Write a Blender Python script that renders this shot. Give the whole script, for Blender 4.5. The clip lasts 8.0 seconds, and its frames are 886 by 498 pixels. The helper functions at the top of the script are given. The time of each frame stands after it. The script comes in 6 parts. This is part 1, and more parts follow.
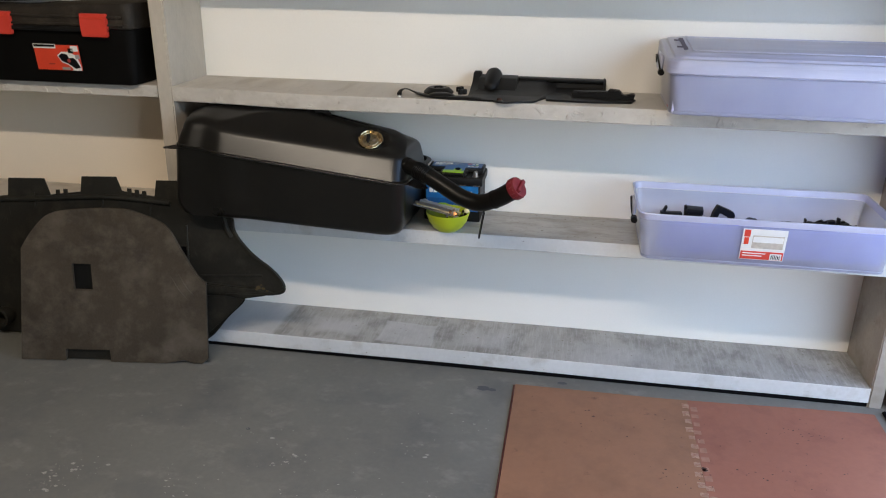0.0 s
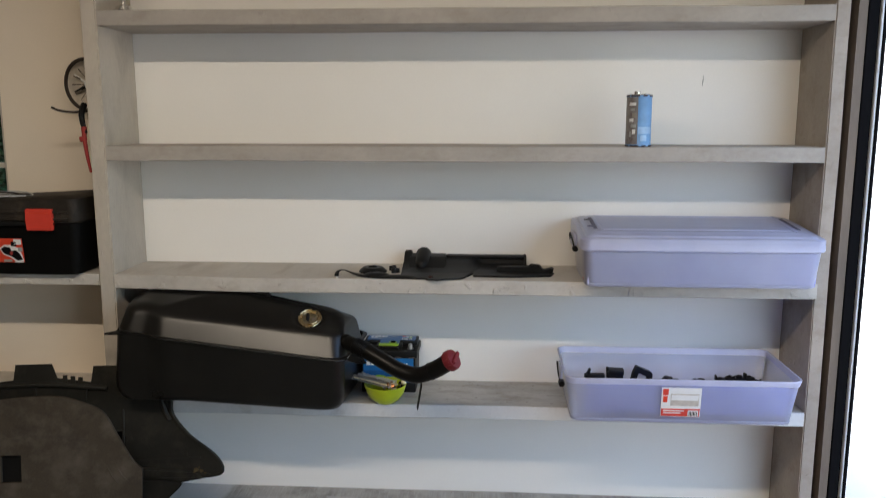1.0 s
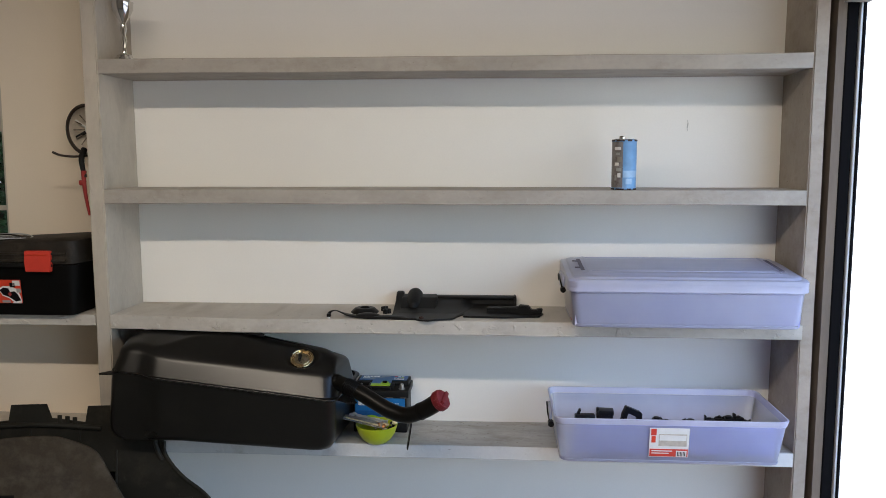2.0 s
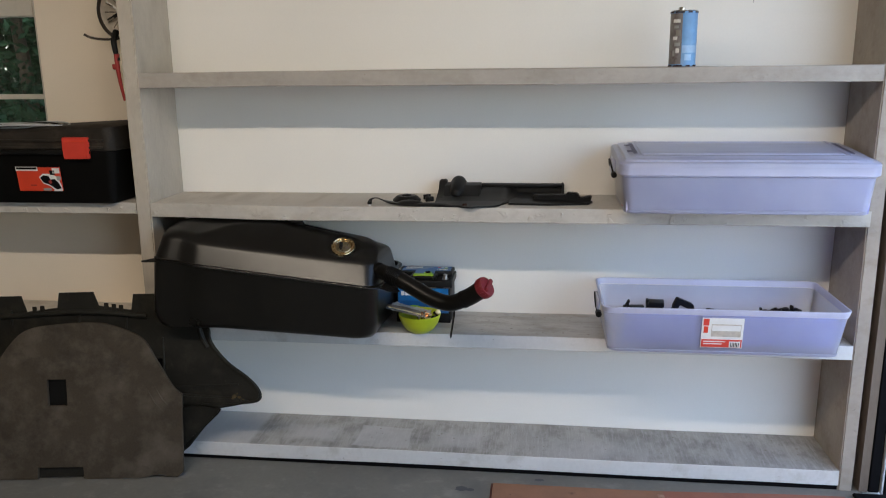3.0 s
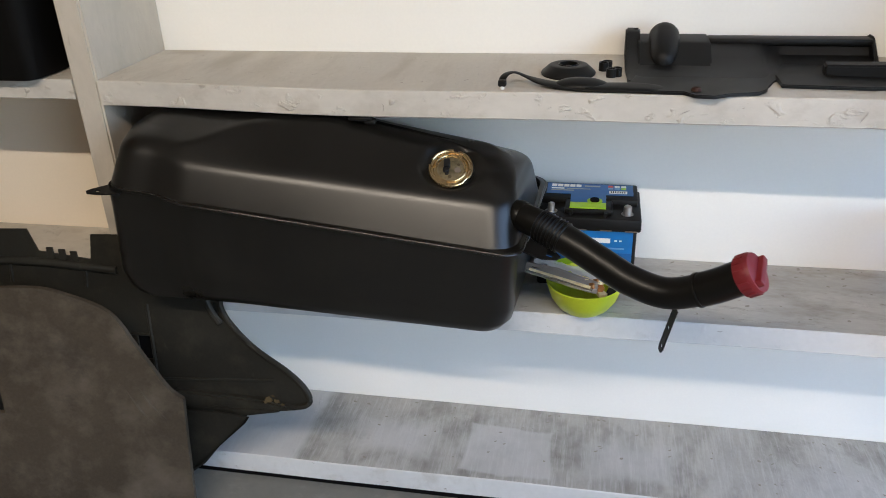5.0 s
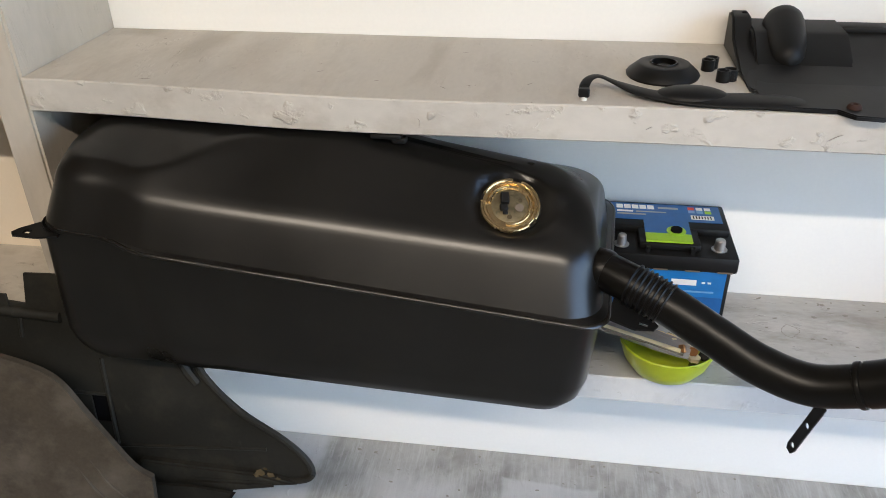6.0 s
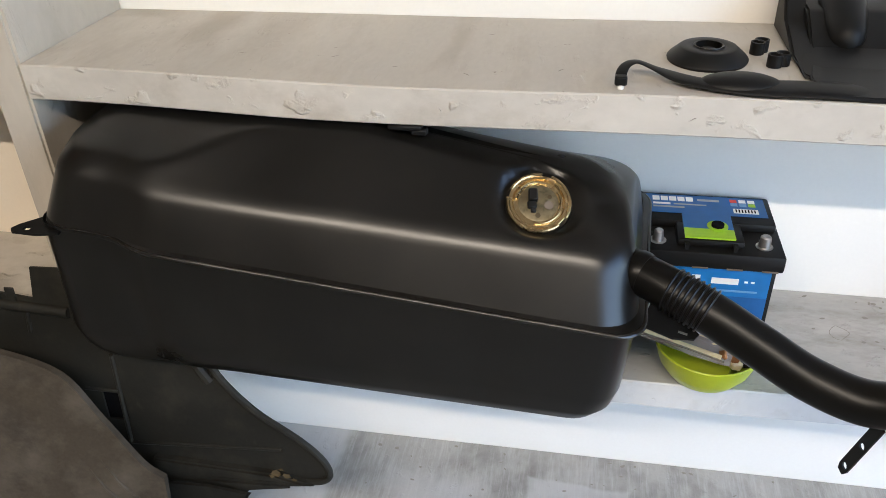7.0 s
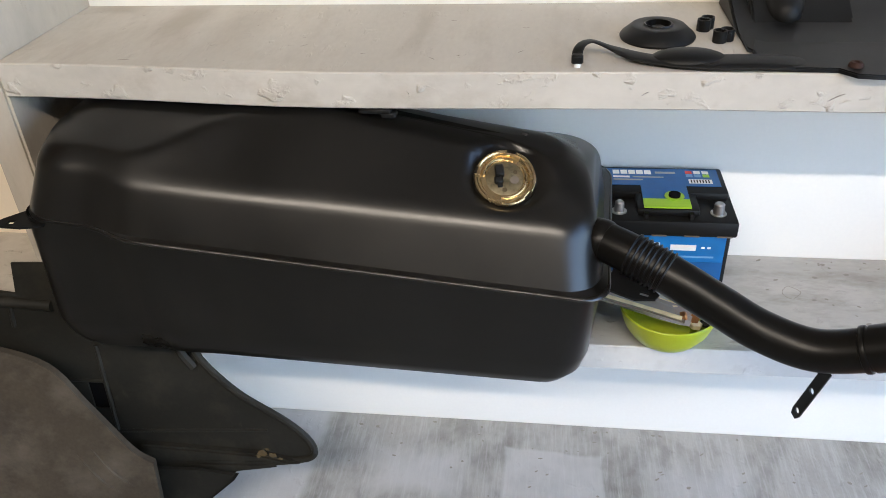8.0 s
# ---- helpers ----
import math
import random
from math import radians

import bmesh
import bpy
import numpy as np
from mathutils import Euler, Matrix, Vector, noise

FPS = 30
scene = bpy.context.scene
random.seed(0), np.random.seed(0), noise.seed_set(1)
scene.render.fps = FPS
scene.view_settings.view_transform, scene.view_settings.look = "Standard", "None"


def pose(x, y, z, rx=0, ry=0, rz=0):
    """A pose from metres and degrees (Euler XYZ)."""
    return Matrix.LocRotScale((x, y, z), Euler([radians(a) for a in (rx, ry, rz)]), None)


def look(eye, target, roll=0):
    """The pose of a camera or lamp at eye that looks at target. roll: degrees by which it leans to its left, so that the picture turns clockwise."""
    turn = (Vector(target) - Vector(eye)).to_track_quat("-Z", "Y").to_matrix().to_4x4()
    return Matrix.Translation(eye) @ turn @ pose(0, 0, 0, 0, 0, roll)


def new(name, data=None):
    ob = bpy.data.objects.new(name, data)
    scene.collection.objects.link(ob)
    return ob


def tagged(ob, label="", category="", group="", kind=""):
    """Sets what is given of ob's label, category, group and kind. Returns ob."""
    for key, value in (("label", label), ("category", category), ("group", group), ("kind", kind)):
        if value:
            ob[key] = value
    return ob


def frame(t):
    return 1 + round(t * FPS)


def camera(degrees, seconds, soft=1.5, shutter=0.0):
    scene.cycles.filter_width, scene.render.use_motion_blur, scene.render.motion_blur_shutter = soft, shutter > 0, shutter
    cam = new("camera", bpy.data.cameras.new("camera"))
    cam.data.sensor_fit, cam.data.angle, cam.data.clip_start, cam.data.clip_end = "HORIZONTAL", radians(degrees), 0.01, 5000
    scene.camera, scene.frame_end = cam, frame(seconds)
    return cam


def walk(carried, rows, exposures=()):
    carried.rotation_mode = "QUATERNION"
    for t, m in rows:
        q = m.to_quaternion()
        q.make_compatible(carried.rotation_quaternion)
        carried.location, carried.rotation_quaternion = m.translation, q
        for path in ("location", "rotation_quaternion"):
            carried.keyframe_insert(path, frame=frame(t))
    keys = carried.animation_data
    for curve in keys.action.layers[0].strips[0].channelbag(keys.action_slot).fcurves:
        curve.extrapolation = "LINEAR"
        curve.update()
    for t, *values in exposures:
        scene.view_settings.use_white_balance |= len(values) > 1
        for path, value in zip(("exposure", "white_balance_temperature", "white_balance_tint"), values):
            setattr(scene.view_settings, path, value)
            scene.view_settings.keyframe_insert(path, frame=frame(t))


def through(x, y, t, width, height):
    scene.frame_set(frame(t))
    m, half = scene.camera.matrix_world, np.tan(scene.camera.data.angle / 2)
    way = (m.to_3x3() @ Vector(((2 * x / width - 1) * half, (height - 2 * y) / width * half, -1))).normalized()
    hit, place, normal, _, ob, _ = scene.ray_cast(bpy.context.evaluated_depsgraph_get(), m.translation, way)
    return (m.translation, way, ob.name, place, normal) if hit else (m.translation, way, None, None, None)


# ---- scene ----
cam = camera(58.5, 8.0, soft=0.8, shutter=0.2)
PATH = [
    (0, (0.017, 0.062, 1.391), (-0.287, 1.904, 0.674), 0.8),
    (0.3, (-0.026, -0.001, 1.414), (-0.245, 1.884, 0.782), 0.5),
    (0.5, (-0.025, -0.026, 1.422), (-0.204, 1.889, 0.873), 0.3),
    (0.8, (-0.017, -0.053, 1.455), (-0.156, 1.899, 1.039), 0.1),
    (1, (-0.016, -0.072, 1.475), (-0.137, 1.897, 1.145), 0.0),
    (1.2, (-0.013, -0.101, 1.487), (-0.12, 1.882, 1.243), -0.0),
    (2.3, (0.039, -0.115, 1.488), (-0.114, 1.866, 1.257), -0.2),
    (2.5, (0.034, -0.11, 1.467), (-0.139, 1.859, 1.165), -0.4),
    (2.8, (0.03, -0.083, 1.424), (-0.186, 1.865, 1.026), -0.5),
    (3, (0.031, -0.032, 1.395), (-0.213, 1.901, 0.941), -0.7),
    (3.3, (0.022, 0.073, 1.37), (-0.261, 1.979, 0.836), -0.8),
    (3.5, (-0.005, 0.188, 1.359), (-0.317, 2.071, 0.765), -0.9),
    (3.8, (-0.113, 0.414, 1.332), (-0.461, 2.269, 0.668), -1.3),
    (4, (-0.177, 0.539, 1.344), (-0.553, 2.379, 0.657), -1.8),
    (4.2, (-0.216, 0.66, 1.347), (-0.624, 2.48, 0.626), -2.2),
    (5.3, (-0.446, 1.324, 1.3), (-0.764, 3.058, 0.356), -1.5),
    (5.5, (-0.502, 1.398, 1.302), (-0.782, 3.126, 0.335), -1.0),
    (5.8, (-0.547, 1.477, 1.304), (-0.789, 3.185, 0.292), -0.7),
    (6, (-0.561, 1.529, 1.294), (-0.821, 3.227, 0.27), -0.9),
    (6.5, (-0.567, 1.599, 1.288), (-0.863, 3.268, 0.227), -1.4),
    (7, (-0.568, 1.609, 1.285), (-0.89, 3.26, 0.204), -1.9),
    (7.5, (-0.569, 1.601, 1.291), (-0.873, 3.248, 0.197), -2.4),
    (8, (-0.565, 1.555, 1.296), (-0.808, 3.207, 0.194), -2.8),
]
BASE = 2.80
EXPOSURES = [(t, BASE + e, kelvin, 10) for t, e, kelvin in ((0, -0.18, 6380), (0.5, -0.36, 6440), (1, -0.57, 6480), (2.5, -0.48, 6190), (3, -0.46, 6360), (3.5, -0.17, 6330), (4, -0.01, 6180), (5.5, 0.24, 6330), (7, 0.44, 6250), (8, 0.46, 6170))]
walk(cam, [(t, look(eye, target, roll)) for t, eye, target, roll in PATH], EXPOSURES)

# ---- world, daylight and the ceiling lamp ----
SUN_ELEVATION, SUN_AZIMUTH = 57, 191
world = bpy.data.worlds.new("overcast_sky")
scene.world = world
world.use_nodes = True
wn = world.node_tree.nodes
sky = wn.new("ShaderNodeTexSky")
sky.sky_type, sky.sun_disc = "NISHITA", False
sky.sun_elevation, sky.sun_rotation = radians(SUN_ELEVATION), radians(SUN_AZIMUTH)
sky.dust_density = 1.0
wn["Background"].inputs[1].default_value = 0.125
world.node_tree.links.new(sky.outputs[0], wn["Background"].inputs[0])

sun = new("sun", bpy.data.lights.new("sun", "SUN"))
sun.data.energy, sun.data.angle, sun.data.color = 1.1, radians(20), (1.0, 0.96, 0.9)
sun.matrix_world = look((0.2, -6, 11), (1.6, 1.0, 0))

# warm tube under the ceiling behind the camera
tube_light = new("ceiling_tube_light", bpy.data.lights.new("ceiling_tube_light", "AREA"))
tube_light.data.shape, tube_light.data.size, tube_light.data.size_y = "RECTANGLE", 2.6, 0.05
tube_light.data.energy, tube_light.data.color = 8.9, (1.0, 0.855, 0.685)
tube_light.matrix_world = look((-0.66, 0.49, 2.525), (-0.66, 0.75, 0.0))


# ---- materials ----
def material(name, color, rough=0.6, metal=0.0, noise_scale=6.0, vary=0.08, fine=90.0, bump=0.15, bump_dist=0.001,
             spec=0.5, stretch=(1, 1, 1), second=None, second_at=(0.5, 0.7), fleck=None, fleck_scale=(18, 60, 60), fleck_at=(0.70, 0.74), relief=0.0, coat=0.0, patches=(), patch_color=(0, 0, 0)):
    m = bpy.data.materials.new(name)
    m.use_nodes = True
    nt, n = m.node_tree, m.node_tree.nodes
    b = n["Principled BSDF"]
    b.inputs["Metallic"].default_value, b.inputs["Specular IOR Level"].default_value = metal, spec
    b.inputs["Coat Weight"].default_value = coat
    tc, mp = n.new("ShaderNodeTexCoord"), n.new("ShaderNodeMapping")
    mp.inputs["Scale"].default_value = stretch
    nt.links.new(tc.outputs["Object"], mp.inputs[0])
    big, small = n.new("ShaderNodeTexNoise"), n.new("ShaderNodeTexNoise")
    big.inputs["Scale"].default_value, big.inputs["Detail"].default_value = noise_scale, 5
    small.inputs["Scale"].default_value, small.inputs["Detail"].default_value = fine, 4
    for t in (big, small):
        nt.links.new(mp.outputs[0], t.inputs["Vector"])
    add = n.new("ShaderNodeMath")
    add.operation = "MULTIPLY_ADD"
    add.inputs[1].default_value = 0.35
    nt.links.new(small.outputs["Fac"], add.inputs[0])
    nt.links.new(big.outputs["Fac"], add.inputs[2])
    ramp = n.new("ShaderNodeValToRGB")
    ramp.color_ramp.elements[0].position, ramp.color_ramp.elements[1].position = 0.42, 0.93
    lo = [max(0, c * (1 - vary)) for c in color]
    hi = [min(1, c * (1 + vary)) for c in color]
    ramp.color_ramp.elements[0].color, ramp.color_ramp.elements[1].color = (*lo, 1), (*hi, 1)
    nt.links.new(add.outputs[0], ramp.inputs[0])
    out = ramp.outputs[0]
    if second:
        stain, sr, mix = n.new("ShaderNodeTexNoise"), n.new("ShaderNodeMapRange"), n.new("ShaderNodeMix")
        stain.inputs["Scale"].default_value, stain.inputs["Detail"].default_value = noise_scale * 2.3, 8
        stain.inputs["Roughness"].default_value = 0.65
        nt.links.new(mp.outputs[0], stain.inputs["Vector"])
        sr.inputs["From Min"].default_value, sr.inputs["From Max"].default_value = second_at
        nt.links.new(stain.outputs["Fac"], sr.inputs[0])
        mix.data_type = "RGBA"
        nt.links.new(sr.outputs[0], mix.inputs["Factor"])
        nt.links.new(out, mix.inputs["A"])
        mix.inputs["B"].default_value = (*second, 1)
        out = mix.outputs["Result"]
    if fleck:
        mp2, fl, fr, mix = n.new("ShaderNodeMapping"), n.new("ShaderNodeTexNoise"), n.new("ShaderNodeMapRange"), n.new("ShaderNodeMix")
        mp2.inputs["Scale"].default_value = fleck_scale
        nt.links.new(tc.outputs["Object"], mp2.inputs[0])
        nt.links.new(mp2.outputs[0], fl.inputs["Vector"])
        fl.inputs["Scale"].default_value, fl.inputs["Detail"].default_value, fl.inputs["Roughness"].default_value = 1.0, 6, 0.7
        fr.inputs["From Min"].default_value, fr.inputs["From Max"].default_value = fleck_at
        nt.links.new(fl.outputs["Fac"], fr.inputs[0])
        mix.data_type = "RGBA"
        nt.links.new(fr.outputs[0], mix.inputs["Factor"])
        nt.links.new(out, mix.inputs["A"])
        mix.inputs["B"].default_value = (*fleck, 1)
        out = mix.outputs["Result"]
    if patches:
        wob, wa, sp = n.new("ShaderNodeTexNoise"), n.new("ShaderNodeVectorMath"), n.new("ShaderNodeVectorMath")
        wob.inputs["Scale"].default_value, wob.inputs["Detail"].default_value = 9, 4
        nt.links.new(tc.outputs["Object"], wob.inputs["Vector"])
        wa.operation, sp.operation = "MULTIPLY_ADD", "ADD"
        wa.inputs[1].default_value, wa.inputs[2].default_value = (0.05, 0.05, 0), (-0.025, -0.025, 0)
        nt.links.new(wob.outputs["Color"], wa.inputs[0])
        nt.links.new(wa.outputs[0], sp.inputs[0])
        nt.links.new(tc.outputs["Object"], sp.inputs[1])
        for px, py, hx, hy, soft, strength in patches:
            sub, sep, big_of, fade, mix = n.new("ShaderNodeVectorMath"), n.new("ShaderNodeSeparateXYZ"), n.new("ShaderNodeMath"), n.new("ShaderNodeMapRange"), n.new("ShaderNodeMix")
            sub.operation, big_of.operation = "MULTIPLY_ADD", "MAXIMUM"
            sub.inputs[1].default_value, sub.inputs[2].default_value = (1 / hx, 1 / hy, 0), (-px / hx, -py / hy, 0)
            nt.links.new(sp.outputs[0], sub.inputs[0])
            ab = n.new("ShaderNodeVectorMath")
            ab.operation = "ABSOLUTE"
            nt.links.new(sub.outputs[0], ab.inputs[0])
            nt.links.new(ab.outputs[0], sep.inputs[0])
            nt.links.new(sep.outputs[0], big_of.inputs[0])
            nt.links.new(sep.outputs[1], big_of.inputs[1])
            fade.interpolation_type = "SMOOTHSTEP"
            fade.inputs["From Min"].default_value, fade.inputs["From Max"].default_value = 1 - soft, 1 + 0.3 * soft
            fade.inputs["To Min"].default_value, fade.inputs["To Max"].default_value = strength, 0
            nt.links.new(big_of.outputs[0], fade.inputs[0])
            mix.data_type = "RGBA"
            nt.links.new(fade.outputs[0], mix.inputs["Factor"])
            nt.links.new(out, mix.inputs["A"])
            mix.inputs["B"].default_value = (*patch_color, 1)
            out = mix.outputs["Result"]
    nt.links.new(out, b.inputs["Base Color"])
    rr = n.new("ShaderNodeMapRange")
    rr.inputs["To Min"].default_value, rr.inputs["To Max"].default_value = max(0.02, rough - 0.08), min(1, rough + 0.08)
    nt.links.new(big.outputs["Fac"], rr.inputs[0])
    nt.links.new(rr.outputs[0], b.inputs["Roughness"])
    bp = n.new("ShaderNodeBump")
    bp.inputs["Strength"].default_value, bp.inputs["Distance"].default_value = bump, bump_dist
    nt.links.new(add.outputs[0], bp.inputs["Height"])
    last = bp
    if relief:
        rl, b2 = n.new("ShaderNodeTexNoise"), n.new("ShaderNodeBump")
        rl.inputs["Scale"].default_value, rl.inputs["Detail"].default_value, rl.inputs["Distortion"].default_value = 30, 9, 0.3
        nt.links.new(mp.outputs[0], rl.inputs["Vector"])
        b2.inputs["Strength"].default_value, b2.inputs["Distance"].default_value = 0.7, relief
        st = n.new("ShaderNodeMapRange")
        st.interpolation_type = "SMOOTHSTEP"
        st.inputs["From Min"].default_value, st.inputs["From Max"].default_value = 0.58, 0.70
        nt.links.new(rl.outputs["Fac"], st.inputs[0])
        nt.links.new(st.outputs[0], b2.inputs["Height"])
        nt.links.new(bp.outputs[0], b2.inputs["Normal"])
        last = b2
    nt.links.new(last.outputs[0], b.inputs["Normal"])
    return m


def plain(name, color, rough=0.5, metal=0.0, spec=0.5):
    return material(name, color, rough, metal, 25, 0.06, 200, 0.05, 0.0005, spec)


def cloudy_plastic(name, color, see=0.2, through=0.35, tint=(0.82, 0.84, 0.985), wrinkle=0.0):
    """Cloudy translucent plastic: diffuse, translucent, a little clear, with a glossy skin."""
    m = bpy.data.materials.new(name)
    m.use_nodes = True
    nt, n = m.node_tree, m.node_tree.nodes
    n.remove(n["Principled BSDF"])
    tc, nz, ramp = n.new("ShaderNodeTexCoord"), n.new("ShaderNodeTexNoise"), n.new("ShaderNodeValToRGB")
    nt.links.new(tc.outputs["Object"], nz.inputs["Vector"])
    nz.inputs["Scale"].default_value, nz.inputs["Detail"].default_value = 7, 6
    ramp.color_ramp.elements[0].position, ramp.color_ramp.elements[1].position = 0.35, 0.7
    ramp.color_ramp.elements[0].color = (*[c * 0.93 for c in color], 1)
    ramp.color_ramp.elements[1].color = (*[min(1, c * 1.05) for c in color], 1)
    nt.links.new(nz.outputs["Fac"], ramp.inputs[0])
    dif, tra, cle, glo = (n.new("ShaderNodeBsdf" + k) for k in ("Diffuse", "Translucent", "Transparent", "Glossy"))
    for s in (dif, tra):
        nt.links.new(ramp.outputs[0], s.inputs["Color"])
    cle.inputs["Color"].default_value = (*tint, 1)
    if wrinkle:
        mp, wz, bp = n.new("ShaderNodeMapping"), n.new("ShaderNodeTexNoise"), n.new("ShaderNodeBump")
        mp.inputs["Scale"].default_value, mp.inputs["Rotation"].default_value = (2.0, 14, 40), (0, radians(9), radians(6))
        nt.links.new(tc.outputs["Object"], mp.inputs[0])
        nt.links.new(mp.outputs[0], wz.inputs["Vector"])
        wz.inputs["Scale"].default_value, wz.inputs["Detail"].default_value, wz.inputs["Distortion"].default_value = 1.0, 5, 0.8
        bp.inputs["Strength"].default_value, bp.inputs["Distance"].default_value = 0.8, wrinkle
        nt.links.new(wz.outputs["Fac"], bp.inputs["Height"])
        for s in (dif, glo):
            nt.links.new(bp.outputs[0], s.inputs["Normal"])
    glo.inputs["Roughness"].default_value = 0.28
    a, b, c, lw = n.new("ShaderNodeMixShader"), n.new("ShaderNodeMixShader"), n.new("ShaderNodeMixShader"), n.new("ShaderNodeFresnel")
    lw.inputs[0].default_value = 1.45
    a.inputs[0].default_value, b.inputs[0].default_value = through, see
    nt.links.new(dif.outputs[0], a.inputs[1]); nt.links.new(tra.outputs[0], a.inputs[2])
    nt.links.new(a.outputs[0], b.inputs[1]); nt.links.new(cle.outputs[0], b.inputs[2])
    nt.links.new(lw.outputs[0], c.inputs[0])
    nt.links.new(b.outputs[0], c.inputs[1]); nt.links.new(glo.outputs[0], c.inputs[2])
    nt.links.new(c.outputs[0], n["Material Output"].inputs[0])
    return m


# back wall left of the shelves: warm lamp light is mixed into the plaster colour
M_WALL_LAMPLIT = material("lamplit_plaster", (0.92, 0.81, 0.66), 0.85, noise_scale=1.6, vary=0.04, fine=160, bump=0.12, spec=0.2)
M_WALL = material("white_plaster", (0.89, 0.868, 0.82), 0.85, noise_scale=1.6, vary=0.035, fine=160, bump=0.12, spec=0.2)
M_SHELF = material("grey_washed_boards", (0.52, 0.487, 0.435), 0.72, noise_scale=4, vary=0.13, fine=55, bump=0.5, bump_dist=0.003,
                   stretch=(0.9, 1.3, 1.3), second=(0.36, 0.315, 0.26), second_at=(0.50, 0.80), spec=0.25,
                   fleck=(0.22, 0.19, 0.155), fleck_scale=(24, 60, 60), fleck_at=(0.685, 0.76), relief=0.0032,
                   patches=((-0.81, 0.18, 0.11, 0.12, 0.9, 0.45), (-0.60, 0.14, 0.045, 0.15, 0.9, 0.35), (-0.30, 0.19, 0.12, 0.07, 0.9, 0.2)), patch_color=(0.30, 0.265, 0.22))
M_SHELF_UP = material("streaked_beige_board", (0.505, 0.474, 0.424), 0.72, noise_scale=3.0, vary=0.09, fine=70, bump=0.4, bump_dist=0.002,
                      stretch=(2.2, 0.8, 1.0), second=(0.40, 0.365, 0.315), second_at=(0.50, 0.86), spec=0.25,
                      fleck=(0.20, 0.17, 0.14), fleck_scale=(46, 46, 46), fleck_at=(0.675, 0.73), relief=0.0008,
                      patches=((-0.70, 0.18, 0.035, 0.10, 0.8, 0.5), (-0.60, 0.14, 0.045, 0.15, 0.9, 0.3), (-0.34, 0.15, 0.02, 0.12, 0.9, 0.35), (-0.83, 0.24, 0.05, 0.03, 0.9, 0.5)), patch_color=(0.31, 0.265, 0.21))
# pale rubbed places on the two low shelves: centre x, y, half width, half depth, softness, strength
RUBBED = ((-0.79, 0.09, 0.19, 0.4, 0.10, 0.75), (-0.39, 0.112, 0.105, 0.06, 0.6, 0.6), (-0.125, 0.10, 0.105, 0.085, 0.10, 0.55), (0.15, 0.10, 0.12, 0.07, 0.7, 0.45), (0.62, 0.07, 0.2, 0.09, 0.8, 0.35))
# upper shelves: the warmer, dimmer light up there is in this darker colour
M_SHELF_HIGH = material("warm_dim_upper_boards", (0.395, 0.363, 0.322), 0.72, noise_scale=4, vary=0.15, fine=55, bump=0.5, bump_dist=0.003,
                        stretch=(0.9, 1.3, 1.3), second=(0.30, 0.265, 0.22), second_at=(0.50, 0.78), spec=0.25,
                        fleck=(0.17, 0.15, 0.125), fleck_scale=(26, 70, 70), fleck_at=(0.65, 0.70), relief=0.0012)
# right upright: daylight misses it, and that shade is in this browner colour
M_UPRIGHT_SHADED = material("shaded_brown_upright", (0.36, 0.315, 0.265), 0.72, noise_scale=4, vary=0.15, fine=55, bump=0.5, bump_dist=0.003,
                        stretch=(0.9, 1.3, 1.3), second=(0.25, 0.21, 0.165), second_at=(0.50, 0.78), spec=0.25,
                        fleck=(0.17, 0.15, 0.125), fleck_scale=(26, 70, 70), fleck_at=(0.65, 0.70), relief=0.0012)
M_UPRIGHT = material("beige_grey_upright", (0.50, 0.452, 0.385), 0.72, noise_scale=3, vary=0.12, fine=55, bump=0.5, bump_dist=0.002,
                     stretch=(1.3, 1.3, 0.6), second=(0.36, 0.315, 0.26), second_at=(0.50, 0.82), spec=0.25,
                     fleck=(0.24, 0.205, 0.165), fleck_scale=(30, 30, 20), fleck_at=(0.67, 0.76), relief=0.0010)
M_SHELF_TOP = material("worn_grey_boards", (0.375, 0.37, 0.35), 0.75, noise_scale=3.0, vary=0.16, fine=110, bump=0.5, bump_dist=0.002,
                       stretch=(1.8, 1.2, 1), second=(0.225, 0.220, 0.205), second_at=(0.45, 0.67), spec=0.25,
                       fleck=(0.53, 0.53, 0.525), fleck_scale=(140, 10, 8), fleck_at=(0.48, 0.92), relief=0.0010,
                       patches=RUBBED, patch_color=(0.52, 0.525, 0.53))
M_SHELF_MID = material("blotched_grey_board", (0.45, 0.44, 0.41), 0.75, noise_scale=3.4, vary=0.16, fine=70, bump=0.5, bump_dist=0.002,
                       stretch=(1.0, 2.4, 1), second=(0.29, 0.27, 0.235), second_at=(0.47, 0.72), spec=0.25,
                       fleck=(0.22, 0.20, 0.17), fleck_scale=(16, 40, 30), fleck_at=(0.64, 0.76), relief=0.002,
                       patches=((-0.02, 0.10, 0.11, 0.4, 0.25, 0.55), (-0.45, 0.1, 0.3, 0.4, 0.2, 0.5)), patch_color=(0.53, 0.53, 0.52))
# fronts of the low shelves: the stronger light on them is in this paler colour
M_SHELF_PALE = material("pale_lit_board_fronts", (0.64, 0.64, 0.63), 0.7, noise_scale=4, vary=0.10, fine=70, bump=0.4, bump_dist=0.002,
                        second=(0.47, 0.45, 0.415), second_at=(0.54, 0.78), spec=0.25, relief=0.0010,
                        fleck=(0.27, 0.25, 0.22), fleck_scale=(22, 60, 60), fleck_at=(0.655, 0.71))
M_FLOOR = material("painted_concrete_floor", (0.168, 0.168, 0.152), 0.55, noise_scale=1.7, vary=0.16, fine=60, bump=0.25, bump_dist=0.0015,
                   second=(0.125, 0.127, 0.122), second_at=(0.48, 0.72), spec=0.3, fleck=(0.30, 0.295, 0.27), fleck_scale=(9, 13, 14), fleck_at=(0.54, 0.95))
M_SPECK = plain("pale_paint_specks", (0.36, 0.35, 0.32), 0.8)
